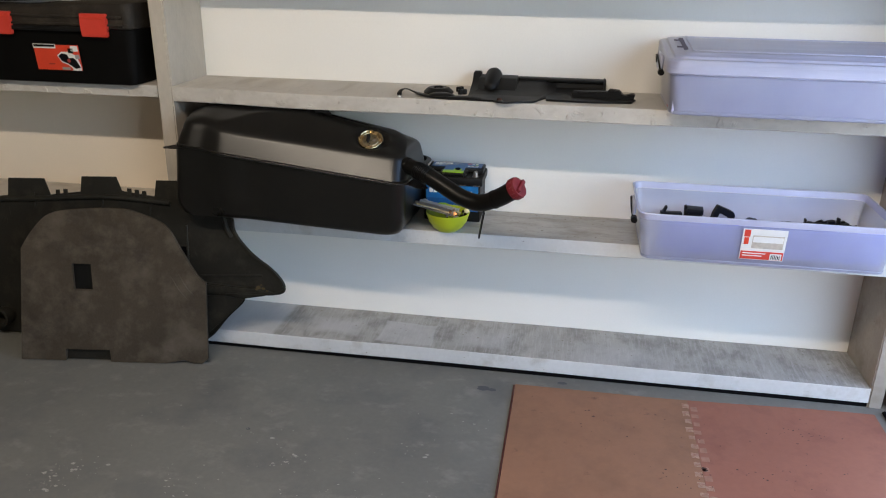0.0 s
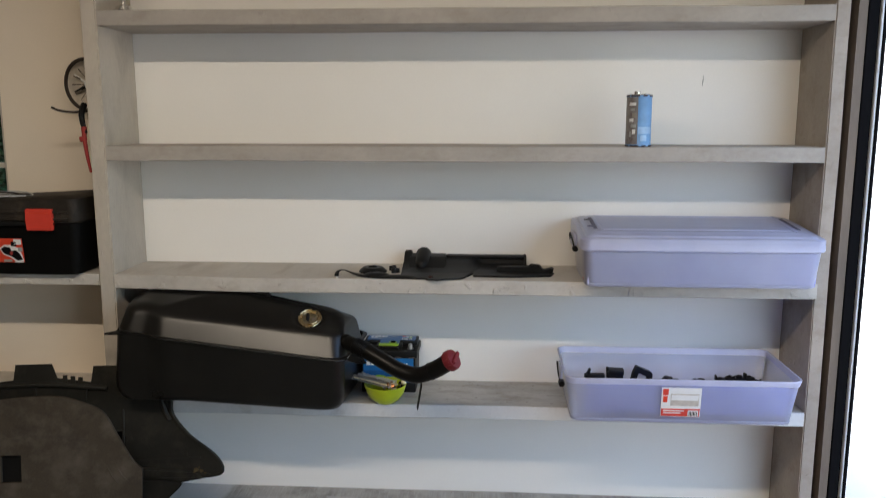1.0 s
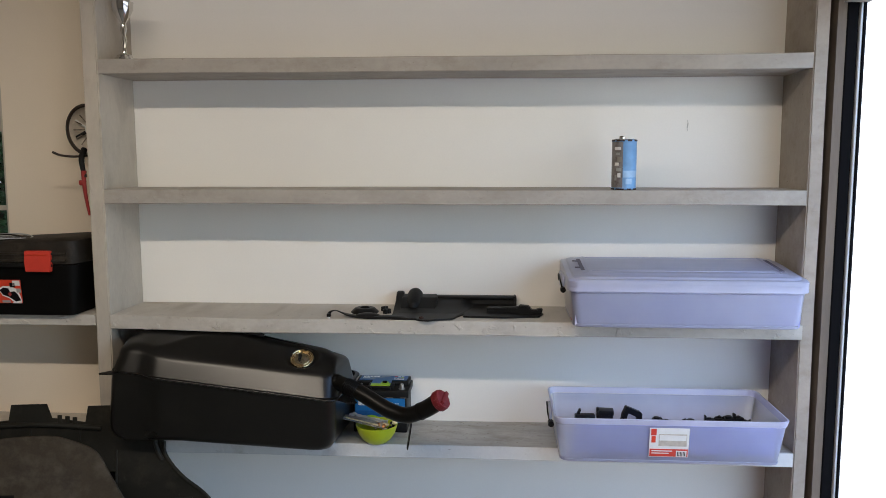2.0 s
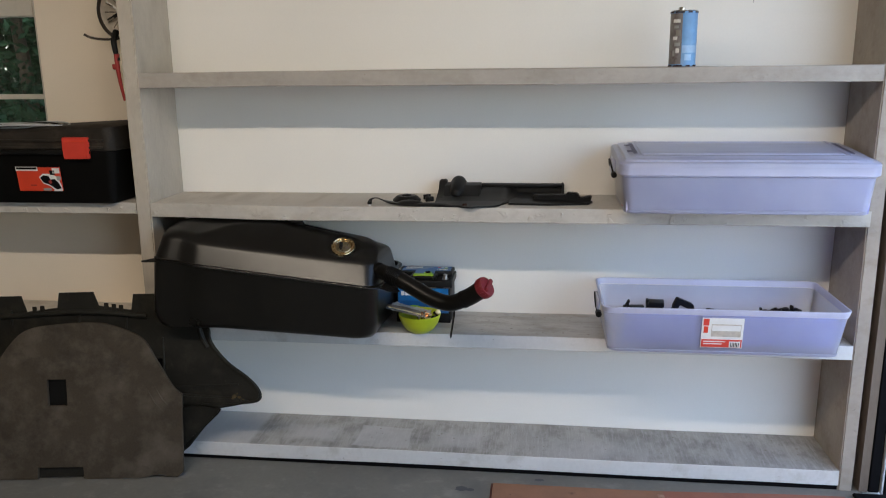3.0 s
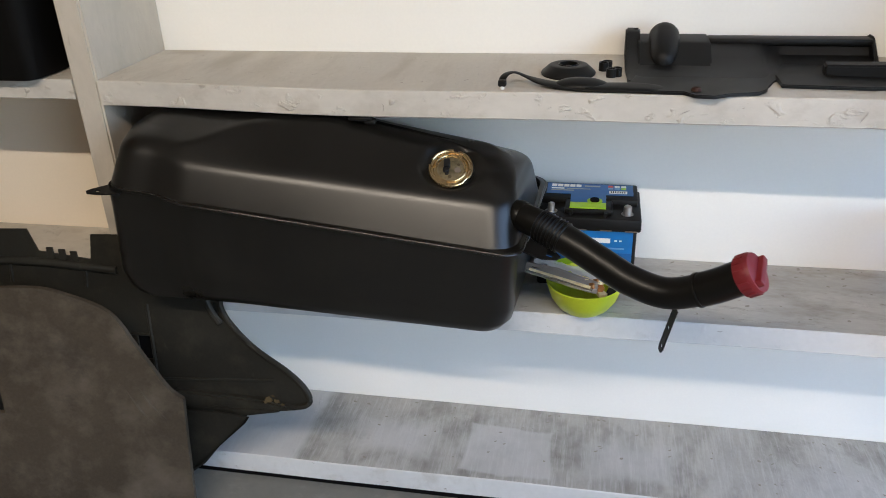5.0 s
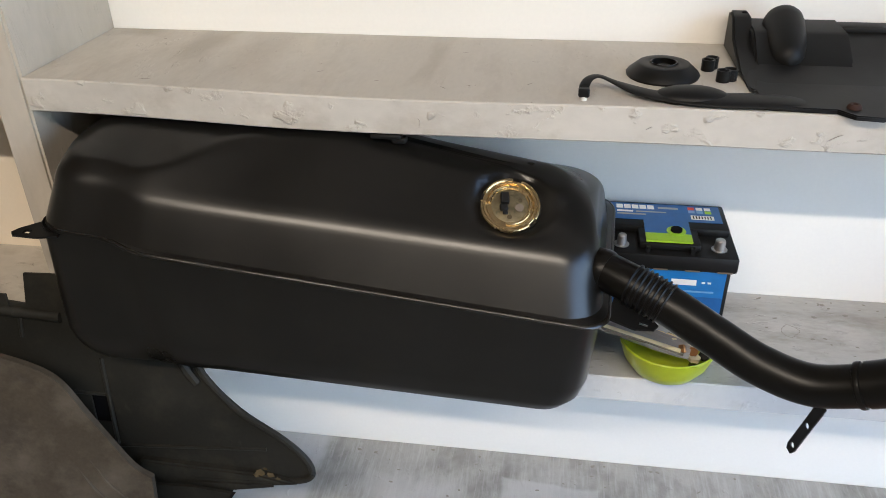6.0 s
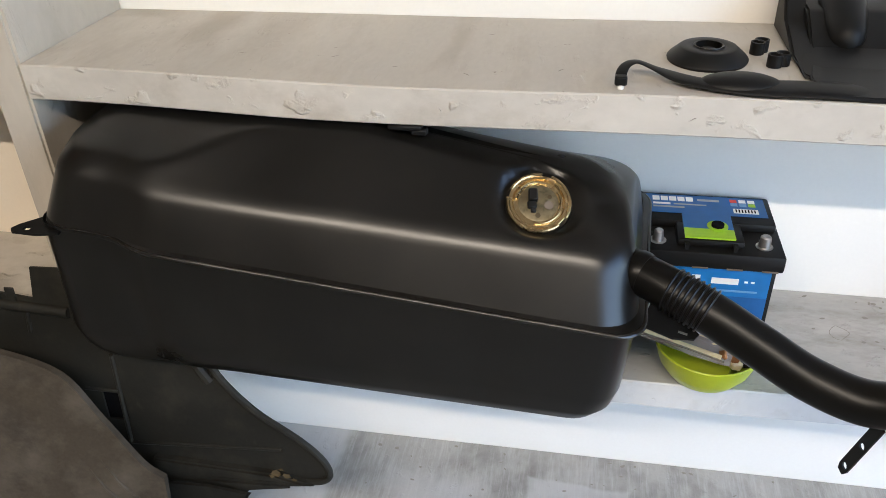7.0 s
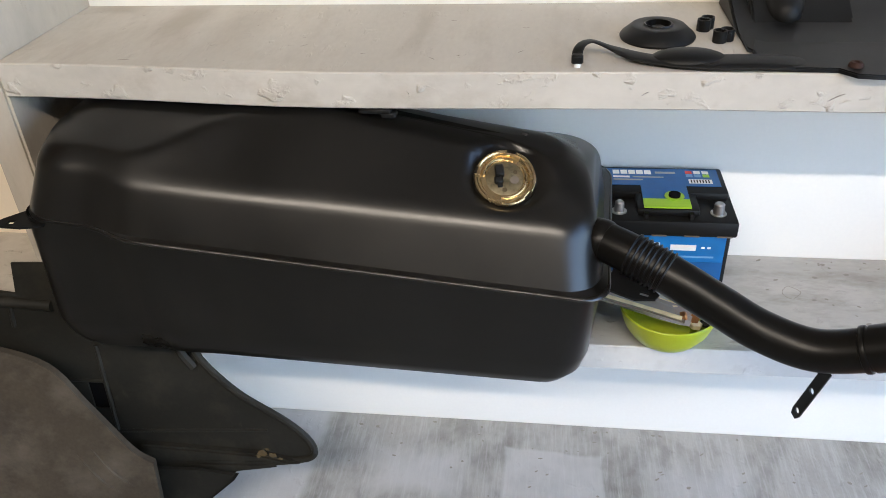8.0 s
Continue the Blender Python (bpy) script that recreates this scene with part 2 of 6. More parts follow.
M_DARK_MARK = plain("dark_floor_marks", (0.07, 0.075, 0.085), 0.6)
M_DRIP = plain("dark_brown_drips", (0.085, 0.040, 0.028), 0.7)
# unseen ceiling and walls: colours held dark so that less light bounces back
M_CEIL = material("low_bounce_ceiling", (0.34, 0.31, 0.27), 0.9, spec=0.1)
M_ROOM = material("low_bounce_wall", (0.30, 0.275, 0.24), 0.9, spec=0.1)
M_WEST = material("low_bounce_side_wall", (0.22, 0.20, 0.175), 0.9, spec=0.1)
M_MAT_A = material("rust_orange_hardboard", (0.285, 0.147, 0.088), 0.6, noise_scale=2.2, vary=0.10, fine=60, bump=0.1,
                   second=(0.205, 0.112, 0.068), second_at=(0.46, 0.72), spec=0.25, fleck=(0.11, 0.06, 0.04), fleck_scale=(17, 22, 20), fleck_at=(0.62, 0.76))
M_MAT_B = material("dusty_red_hardboard", (0.300, 0.125, 0.084), 0.6, noise_scale=2.0, vary=0.12, fine=60, bump=0.1,
                   second=(0.21, 0.085, 0.060), second_at=(0.50, 0.72), spec=0.25, fleck=(0.12, 0.052, 0.040), fleck_scale=(5, 6, 6), fleck_at=(0.60, 0.78))
M_MAT_EDGE = plain("dark_red_board_edge", (0.085, 0.022, 0.018), 0.7)
M_TAPE_FAINT = material("faded_tape", (0.315, 0.165, 0.115), 0.7, noise_scale=40, vary=0.2)
M_TAPE = material("worn_pale_tape", (0.37, 0.235, 0.165), 0.7, noise_scale=40, vary=0.2, second=(0.30, 0.155, 0.105), second_at=(0.45, 0.6))
M_TANK = material("satin_black_paint", (0.0046, 0.0043, 0.0037), 0.30, noise_scale=5, vary=0.3, fine=220, bump=0.06, bump_dist=0.0006, spec=0.54,
                  second=(0.0095, 0.0086, 0.0070), second_at=(0.48, 0.78))
M_GLINT_BEAD = material("glint_bead_black", (0.012, 0.011, 0.010), 0.22, noise_scale=5, vary=0.3, fine=220, bump=0.05, bump_dist=0.0004, spec=0.7)
M_RUBBER = material("black_tube_plastic", (0.0035, 0.0032, 0.0027), 0.36, noise_scale=12, vary=0.15, fine=240, bump=0.05, spec=0.27)
M_BLACK = material("black_moulded_plastic", (0.0055, 0.0055, 0.0055), 0.5, noise_scale=14, vary=0.2, fine=260, bump=0.12, spec=0.25)
M_GUARD = material("weathered_black_plastic", (0.0178, 0.0168, 0.0136), 0.55, noise_scale=6, vary=0.35, fine=150, bump=0.3, bump_dist=0.0015,
                   second=(0.042, 0.038, 0.029), second_at=(0.50, 0.80), spec=0.25, fleck=(0.06, 0.055, 0.045), fleck_scale=(40, 40, 12), fleck_at=(0.64, 0.85))
M_BOARD = material("dusty_brown_felt_board", (0.066, 0.053, 0.038), 0.85, noise_scale=3.6, vary=0.25, fine=180, bump=0.4, bump_dist=0.0015,
                   second=(0.125, 0.105, 0.082), second_at=(0.45, 0.76), spec=0.12, fleck=(0.038, 0.031, 0.024), fleck_scale=(6, 14, 8), fleck_at=(0.50, 0.74))
M_CAP = material("matt_red_plastic", (0.165, 0.013, 0.018), 0.45, noise_scale=30, vary=0.1)
M_BRASS = material("yellow_zinc", (0.66, 0.52, 0.30), 0.26, 1.0, noise_scale=60, vary=0.05, bump=0.03)
M_ZINC = material("dull_zinc", (0.20, 0.165, 0.10), 0.42, 0.7, noise_scale=60, vary=0.35, second=(0.09, 0.085, 0.05), second_at=(0.5, 0.65))
M_STEEL = plain("bright_steel", (0.62, 0.61, 0.58), 0.25, 1.0)
M_LEAD = plain("lead_grey", (0.42, 0.41, 0.4), 0.4, 0.9)
M_CHROME = plain("chrome", (0.75, 0.74, 0.72), 0.12, 1.0)
M_RUST = material("rusty_steel", (0.036, 0.015, 0.010), 0.8, 0.3, noise_scale=60, vary=0.4)
M_LILAC = cloudy_plastic("milky_lilac_lid_plastic", (0.73, 0.755, 1.0), 0.40, 0.15, (0.96, 0.965, 1.0), 0.010)
M_LILAC_DEEP = cloudy_plastic("milky_lilac_plastic", (0.73, 0.765, 1.0), 0.58, 0.2, (0.97, 0.975, 1.0), 0.002)
M_LILAC_RIM = cloudy_plastic("pale_lilac_rim_plastic", (0.73, 0.755, 0.985), 0.24, 0.15, (0.97, 0.975, 1.0), 0.0005)
M_LINER = material("violet_blue_plastic_bag", (0.26, 0.31, 0.80), 0.5, noise_scale=7, vary=0.25, fine=60, bump=0.5, bump_dist=0.003,
                   second=(0.44, 0.47, 0.86), second_at=(0.46, 0.72), patches=((0.06, -0.10, 0.34, 0.6, 0.9, 0.85),), patch_color=(0.06, 0.11, 0.62))
M_BAG = material("crumpled_lilac_bags", (0.56, 0.56, 0.76), 0.5, noise_scale=3.2, vary=0.12, fine=40, bump=0.6, bump_dist=0.004, stretch=(1.0, 2.0, 2.6),
                 second=(0.40, 0.38, 0.56), second_at=(0.46, 0.66), fleck=(0.30, 0.30, 0.60), fleck_scale=(6, 9, 24), fleck_at=(0.56, 0.74),
                 patches=((0.02, -0.10, 0.30, 0.6, 0.9, 0.5), (0.31, -0.10, 0.06, 0.6, 0.4, 0.6)), patch_color=(0.24, 0.28, 0.62))
M_VIOLET_MARK = plain("dull_violet_marks", (0.11, 0.10, 0.14), 0.7)
M_BLUE = material("blue_label", (0.012, 0.095, 0.29), 0.35, noise_scale=18, vary=0.2)
M_BLUE_BRIGHT = material("bright_blue_label", (0.012, 0.150, 0.42), 0.35, noise_scale=18, vary=0.15)
M_CANBLUE = material("sky_blue_print", (0.145, 0.31, 0.55), 0.35, noise_scale=30, vary=0.12)
M_CANPALE = material("pale_blue_print", (0.30, 0.47, 0.68), 0.4, noise_scale=30, vary=0.15)
M_CANDARK = material("brown_grey_print", (0.20, 0.185, 0.18), 0.4, noise_scale=25, vary=0.3, second=(0.13, 0.105, 0.10), second_at=(0.5, 0.65))
M_GREEN = plain("lime_label", (0.30, 0.52, 0.02), 0.4)
M_BOWL = plain("lime_plastic", (0.47, 0.55, 0.02), 0.35)
M_WHITE = plain("white_print", (0.78, 0.78, 0.76), 0.5)
M_RED = plain("signal_red", (0.62, 0.05, 0.03), 0.45)
M_ORANGE = plain("orange_red_print", (0.68, 0.055, 0.02), 0.45)
M_TAN = material("faded_tan_print", (0.52, 0.47, 0.40), 0.5, noise_scale=60, vary=0.2)
M_GREYP = plain("grey_print", (0.33, 0.34, 0.33), 0.5)
M_WOOD = material("brown_stained_wood", (0.032, 0.02, 0.013), 0.6, noise_scale=8, vary=0.2, stretch=(3, 3, 0.4))
M_TAUPE = material("taupe_painted_wood", (0.15, 0.118, 0.09), 0.7, noise_scale=8, vary=0.2, stretch=(3, 3, 0.4))
M_MUD = material("dried_mud", (0.075, 0.052, 0.022), 0.9, noise_scale=40, vary=0.4)
M_SEAL = plain("black_rubber_seal", (0.006, 0.006, 0.007), 0.9, spec=0.06)
M_ALU = plain("aluminium_track", (0.55, 0.58, 0.60), 0.5, 0.3)
M_FRAME = material("cream_window_paint", (0.62, 0.58, 0.50), 0.6, noise_scale=8)
M_LEAF = material("dark_leaf", (0.032, 0.080, 0.036), 0.75, noise_scale=9, vary=0.5, spec=0.15)
M_BARK = material("bark", (0.10, 0.075, 0.05), 0.9, noise_scale=20, vary=0.3)
M_GROUND = material("pale_concrete_yard", (0.52, 0.51, 0.49), 0.9, noise_scale=1, vary=0.1)
M_GLARE_WHITE = material("glare_white", (0.82, 0.82, 0.81), 0.9, noise_scale=2, vary=0.03)
M_CABLE = plain("grey_cable", (0.44, 0.44, 0.44), 0.45)
M_CLEAR = cloudy_plastic("clear_bag", (0.92, 0.84, 0.77), 0.62, 0.4, (0.98, 0.95, 0.91), 0.002)
M_CLEAR_WHITE = cloudy_plastic("whitish_film", (0.85, 0.85, 0.87), 0.30, 0.4, (0.97, 0.97, 0.98), 0.002)
M_COPPER = material("coppery_bolts", (0.42, 0.19, 0.07), 0.32, 0.8, noise_scale=60, vary=0.25)
M_BRONZE = material("brass_studs", (0.90, 0.72, 0.42), 0.36, 0.0, noise_scale=60, vary=0.2)
M_STRAP = plain("dark_red_strap", (0.30, 0.025, 0.02), 0.6)
M_SCRATCH = plain("dark_scuff", (0.27, 0.25, 0.22), 0.9)
M_TARNISH = material("tarnished_silver", (0.66, 0.60, 0.51), 0.4, 0.1, noise_scale=30, vary=0.25)
M_FAINT = plain("faint_grey_line", (0.55, 0.53, 0.50), 0.9)
M_TOOLBOX = material("matt_black_box_plastic", (0.0032, 0.0030, 0.0028), 0.6, noise_scale=14, vary=0.2, fine=260, bump=0.12, spec=0.10)
M_DUSTY = material("dusty_black_lid", (0.022, 0.018, 0.014), 0.6, noise_scale=9, vary=0.4, second=(0.055, 0.044, 0.034), second_at=(0.50, 0.78), spec=0.2)
M_DULL_CHROME = plain("dull_brown_chrome", (0.30, 0.255, 0.205), 0.28, 0.5)

M_GLASS = bpy.data.materials.new("window_glass")
M_GLASS.use_nodes = True
gp = M_GLASS.node_tree.nodes["Principled BSDF"]
gp.inputs["Transmission Weight"].default_value, gp.inputs["Roughness"].default_value = 1.0, 0.02
gp.inputs["Base Color"].default_value = (0.86, 0.93, 0.9, 1)
M_LENS = bpy.data.materials.new("lamp_tube_white")
M_LENS.use_nodes = True
lp = M_LENS.node_tree.nodes["Principled BSDF"]
lp.inputs["Base Color"].default_value, lp.inputs["Emission Color"].default_value = (0.9, 0.9, 0.88, 1), (1, 0.85, 0.68, 1)
lp.inputs["Emission Strength"].default_value = 2.0


# ---- shape helpers ----
def thing(name, at, label, category, group="", kind=""):
    ob = new(name)
    ob.empty_display_size = 0.05
    ob.location = at
    return tagged(ob, label, category, group, kind)


def origin_of(ob):
    p = Vector((0, 0, 0))
    while ob:
        p += ob.location
        ob = ob.parent
    return p


def mesh_of(name, bm, mat, smooth=False):
    bmesh.ops.recalc_face_normals(bm, faces=bm.faces)
    me = bpy.data.meshes.new(name)
    bm.to_mesh(me)
    bm.free()
    me.materials.append(mat)
    if smooth:
        me.shade_smooth()
        me.set_sharp_from_angle(angle=radians(smooth if smooth > 1 else 40))
    return me


def part(name, bm, mat, parent, label="", smooth=40):
    """A mesh in world coordinates, hung under its thing or part."""
    ob = new(name, mesh_of(name, bm, mat, smooth))
    ob.parent = parent
    base = origin_of(parent)
    ob.data.transform(Matrix.Translation(-base))
    return tagged(ob, label)


def solid(name, bm, mat, label, category, kind="", group="", smooth=40):
    return tagged(new(name, mesh_of(name, bm, mat, smooth)), label, category, group, kind)


def box(x0, x1, y0, y1, z0, z1, bevel=0.0, seg=1):
    bm = bmesh.new()
    bmesh.ops.create_cube(bm, size=1)
    for v in bm.verts:
        v.co = Vector((x0 + (v.co.x + 0.5) * (x1 - x0), y0 + (v.co.y + 0.5) * (y1 - y0), z0 + (v.co.z + 0.5) * (z1 - z0)))
    if bevel:
        bmesh.ops.bevel(bm, geom=bm.edges[:], offset=bevel, segments=seg, affect="EDGES", profile=0.5)
    return bm


def merge(*bms):
    out = bmesh.new()
    for b in bms:
        me = bpy.data.meshes.new("tmp")
        b.to_mesh(me)
        b.free()
        out.from_mesh(me)
        bpy.data.meshes.remove(me)
    return out


def moved(bm, m):
    bmesh.ops.transform(bm, matrix=m, verts=bm.verts)
    return bm


def lathe(profile, n=32, m=None, capped=True):
    """Turned body round z from (radius, height) pairs."""
    bm = bmesh.new()
    rings = []
    for r, z in profile:
        rings.append([bm.verts.new((r * math.cos(2 * math.pi * k / n), r * math.sin(2 * math.pi * k / n), z)) for k in range(n)])
    for a, b in zip(rings, rings[1:]):
        for k in range(n):
            bm.faces.new((a[k], a[(k + 1) % n], b[(k + 1) % n], b[k]))
    for ring in (rings[0], rings[-1]) if capped else ():
        if (ring[0].co - ring[n // 2].co).length > 1e-4:
            bm.faces.new(ring)
    bmesh.ops.remove_doubles(bm, verts=bm.verts, dist=1e-6)
    return moved(bm, m) if m else bm


def arc(r0, r1, z0, z1, a0, a1, m):
    """A raised stretch of a ring, from a0 to a1 degrees, with rounded shoulders."""
    bm = bmesh.new()
    n, h, rows = max(4, int(abs(a1 - a0) / 6)), 0.3 * (r1 - r0), []
    prof = ((r0, z0), (r0, z1 - h), (r0 + h, z1), (r1 - h, z1), (r1, z1 - h), (r1, z0))
    for k in range(n + 1):
        a = radians(a0 + (a1 - a0) * k / n)
        rows.append([bm.verts.new((r * math.cos(a), r * math.sin(a), z)) for r, z in prof])
    for p, q in zip(rows, rows[1:]):
        for k in range(6):
            bm.faces.new((p[k], p[(k + 1) % 6], q[(k + 1) % 6], q[k]))
    bm.faces.new(rows[0]), bm.faces.new(rows[-1])
    return moved(bm, m)


def aim(at, normal, spin=0):
    """A pose whose z axis points along normal."""
    return Matrix.Translation(at) @ Vector(normal).to_track_quat("Z", "Y").to_matrix().to_4x4() @ pose(0, 0, 0, 0, 0, spin)


def spline(points, n=8):
    """Smooth chain of points (Catmull-Rom)."""
    p = [Vector(q) for q in points]
    p = [2 * p[0] - p[1], *p, 2 * p[-1] - p[-2]]
    out = []
    for a, b, c, d in zip(p, p[1:], p[2:], p[3:]):
        for k in range(n):
            t = k / n
            out.append(0.5 * (2 * b + (c - a) * t + (2 * a - 5 * b + 4 * c - d) * t * t + (3 * b - a - 3 * c + d) * t ** 3))
    return out + [p[-2]]


def tube(points, radius, n=20, up=(0, 0, 1), flat=1.0):
    """A tube along points; radius is a number or a function of 0..1."""
    bm = bmesh.new()
    rings, total = [], len(points) - 1
    for i, q in enumerate(points):
        d = (points[min(i + 1, total)] - points[max(i - 1, 0)]).normalized()
        side = d.cross(Vector(up)).normalized()
        top = side.cross(d)
        r = radius(i / total) if callable(radius) else radius
        rings.append([bm.verts.new(q + r * math.cos(2 * math.pi * k / n) * side + flat * r * math.sin(2 * math.pi * k / n) * top) for k in range(n)])
    for a, b in zip(rings, rings[1:]):
        for k in range(n):
            bm.faces.new((a[k], a[(k + 1) % n], b[(k + 1) % n], b[k]))
    bm.faces.new(rings[0]), bm.faces.new(rings[-1])
    return bm


def plate(outline, thick, to_world, holes=(), bevel=0.0):
    """A flat plate from an outline in its own x, y, thick along z, laid into the world. Holes are (x0, x1, y0, y1), or (x, y, radius) if round."""
    bm = bmesh.new()
    edges = []
    loops = [outline]
    for hole in holes:
        if len(hole) == 3:
            loops.append([(hole[0] + hole[2] * math.cos(0.5236 * k), hole[1] + hole[2] * math.sin(0.5236 * k)) for k in range(12)])
        else:
            loops.append([(hole[0], hole[2]), (hole[1], hole[2]), (hole[1], hole[3]), (hole[0], hole[3])])
    bounds = [(h[0] - h[2], h[0] + h[2], h[1] - h[2], h[1] + h[2]) if len(h) == 3 else h for h in holes]
    for loop in loops:
        vs = [bm.verts.new((x, y, 0)) for x, y in loop]
        edges += [bm.edges.new((a, b)) for a, b in zip(vs, vs[1:] + vs[:1])]
    bmesh.ops.triangle_fill(bm, edges=edges, use_beauty=True)
    if holes:
        for f in bm.faces[:]:
            c = f.calc_center_median()
            if any(x0 < c.x < x1 and y0 < c.y < y1 for x0, x1, y0, y1 in bounds):
                bm.faces.remove(f)
    faces = bm.faces[:]
    got = bmesh.ops.extrude_face_region(bm, geom=faces)
    for v in got["geom"]:
        if isinstance(v, bmesh.types.BMVert):
            v.co.z += thick
    bmesh.ops.recalc_face_normals(bm, faces=bm.faces)
    if bevel:
        rim = [e for e in bm.edges if len(e.link_faces) == 2 and e.calc_face_angle() > 1.0]
        bmesh.ops.bevel(bm, geom=rim, offset=bevel, segments=2, affect="EDGES")
    return moved(bm, to_world)


def rough_edges(bm, amount, scale=9.0):
    """Hand-made unevenness."""
    for v in bm.verts:
        v.co += amount * noise.noise_vector(v.co * scale)
    return bm


def cut_box(x0, x1, y0, y1, z0, z1, nx, ny=2, nz=2):
    """A box with extra cuts along x for uneven boards."""
    bm = box(x0, x1, y0, y1, z0, z1)
    long_edges = [e for e in bm.edges if abs((e.verts[0].co - e.verts[1].co).x) > 1e-5]
    bmesh.ops.subdivide_edges(bm, edges=long_edges, cuts=nx, use_grid_fill=True)
    return bm


def smoothstep(a, b, x):
    t = min(1, max(0, (x - a) / (b - a)))
    return t * t * (3 - 2 * t)

# ---- the garage ----
XL, XR, YF, YB = -1.293, 1.026, 2.49, 2.75
WIN = (-2.95, -1.80, 1.16, 2.02)
solid("floor", box(-3.4, 1.10, -2.4, 2.95, -0.12, 0.0), M_FLOOR, "grey painted concrete garage floor with scuffs", "floor", "structure")
solid("ground", box(-60, 60, -60, 60, -0.30, -0.13), M_GROUND, "pale concrete yard outside the garage", "ground", "structure")
solid("pavement", box(1.104, 9, -9, 9, -0.13, -0.02), M_GROUND, "pale concrete apron outside the open door", "pavement", "structure")
north = thing("wall_north", (0, YB, 0), "white plastered back wall behind the shelves", "wall", kind="structure")
for x0, x1, z0, z1 in ((-3.4, WIN[0], 0, 2.62), (WIN[1], -1.32, 0, 2.62), (-1.32, 1.175, 0, 2.62), (WIN[0], WIN[1], 0, WIN[2]), (WIN[0], WIN[1], WIN[3], 2.62)):
    part("wall_panel", box(x0, x1, YB, YB + 0.2, z0, z1), M_WALL if x1 > 0 else M_WALL_LAMPLIT, north)
solid("wall_west", box(-3.6, -3.4, -2.6, 2.95, 0, 2.62), M_WEST, "unseen side wall, darkened to cut bounced light", "wall", "structure")
solid("wall_south", box(-3.4, 1.10, -2.6, -2.4, 0, 2.62), M_ROOM, "unseen rear wall of the garage, darkened to cut bounced light", "wall", "structure")
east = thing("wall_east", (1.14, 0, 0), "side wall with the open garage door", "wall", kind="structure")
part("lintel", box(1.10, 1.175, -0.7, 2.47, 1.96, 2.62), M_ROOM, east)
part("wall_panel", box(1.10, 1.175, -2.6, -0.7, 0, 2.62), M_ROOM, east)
solid("ceiling", box(-3.6, 1.30, -2.6, 2.95, 2.62, 2.75), M_CEIL, "unseen garage ceiling, darkened to cut bounced light", "ceiling", "structure")

# door jamb beside the shelves
jamb = thing("door_frame", (1.14, 2.6, 0), "brown wooden door frame with black rubber seal and metal track", "door frame", kind="structure")
part("post", rough_edges(cut_box(1.091, 1.118, 2.488, YB - 0.002, 0.0, 2.6, 1), 0.001), M_TAUPE, jamb)
part("batten", box(1.072, 1.091, 2.56, YB - 0.002, 0.0, 2.6), M_WOOD, jamb, "dark brown wooden filler strip")
part("seal", box(1.118, 1.154, 2.484, 2.70, 0.0, 2.6, 0.004), M_SEAL, jamb, "black rubber door seal")
part("track", box(1.154, 1.164, 2.476, 2.53, 0.0, 2.6, 0.003), M_ALU, jamb, "pale metal door track")
part("lip", box(1.164, 1.171, 2.472, 2.53, 0.0, 2.6), M_SEAL, jamb)
part("threshold", box(1.06, 1.17, -0.7, 2.46, 0.0, 0.012, 0.004), M_SEAL, jamb)
# unseen wall, added only to hold back sky light near the horizon
solid("sky_block_wall", box(6.5, 6.7, -9, 4.6, -0.1, 0.7), M_ROOM, "unseen wall added outside to trim low sky light", "wall", "structure")
# added white surface that gives the daylight glare beyond the door
solid("glare_wall", box(1.45, 6.0, 4.6, 4.8, -0.1, 5.5), M_GLARE_WHITE, "added white wall standing in for the daylight glare outside", "wall", "structure")

# ceiling lamp
for x0, x1 in ((-1.98, -0.68), (-0.64, 0.66)):
    lamp = thing("ceiling_light", ((x0 + x1) / 2, 0.49, 2.62), "white fluorescent batten under the ceiling", "lamp", "ceiling battens")
    part("housing", box(x0, x1, 0.455, 0.525, 2.565, 2.62, 0.006), M_WHITE, lamp)
    part("tube", tube([Vector((x0 + 0.03, 0.49, 2.548)), Vector((x1 - 0.03, 0.49, 2.548))], 0.013, 12), M_LENS, lamp)
    for x in (x0 + 0.015, x1 - 0.015):
        part("lamp_holder", box(x - 0.012, x + 0.012, 0.475, 0.505, 2.53, 2.566, 0.003), M_WHITE, lamp)


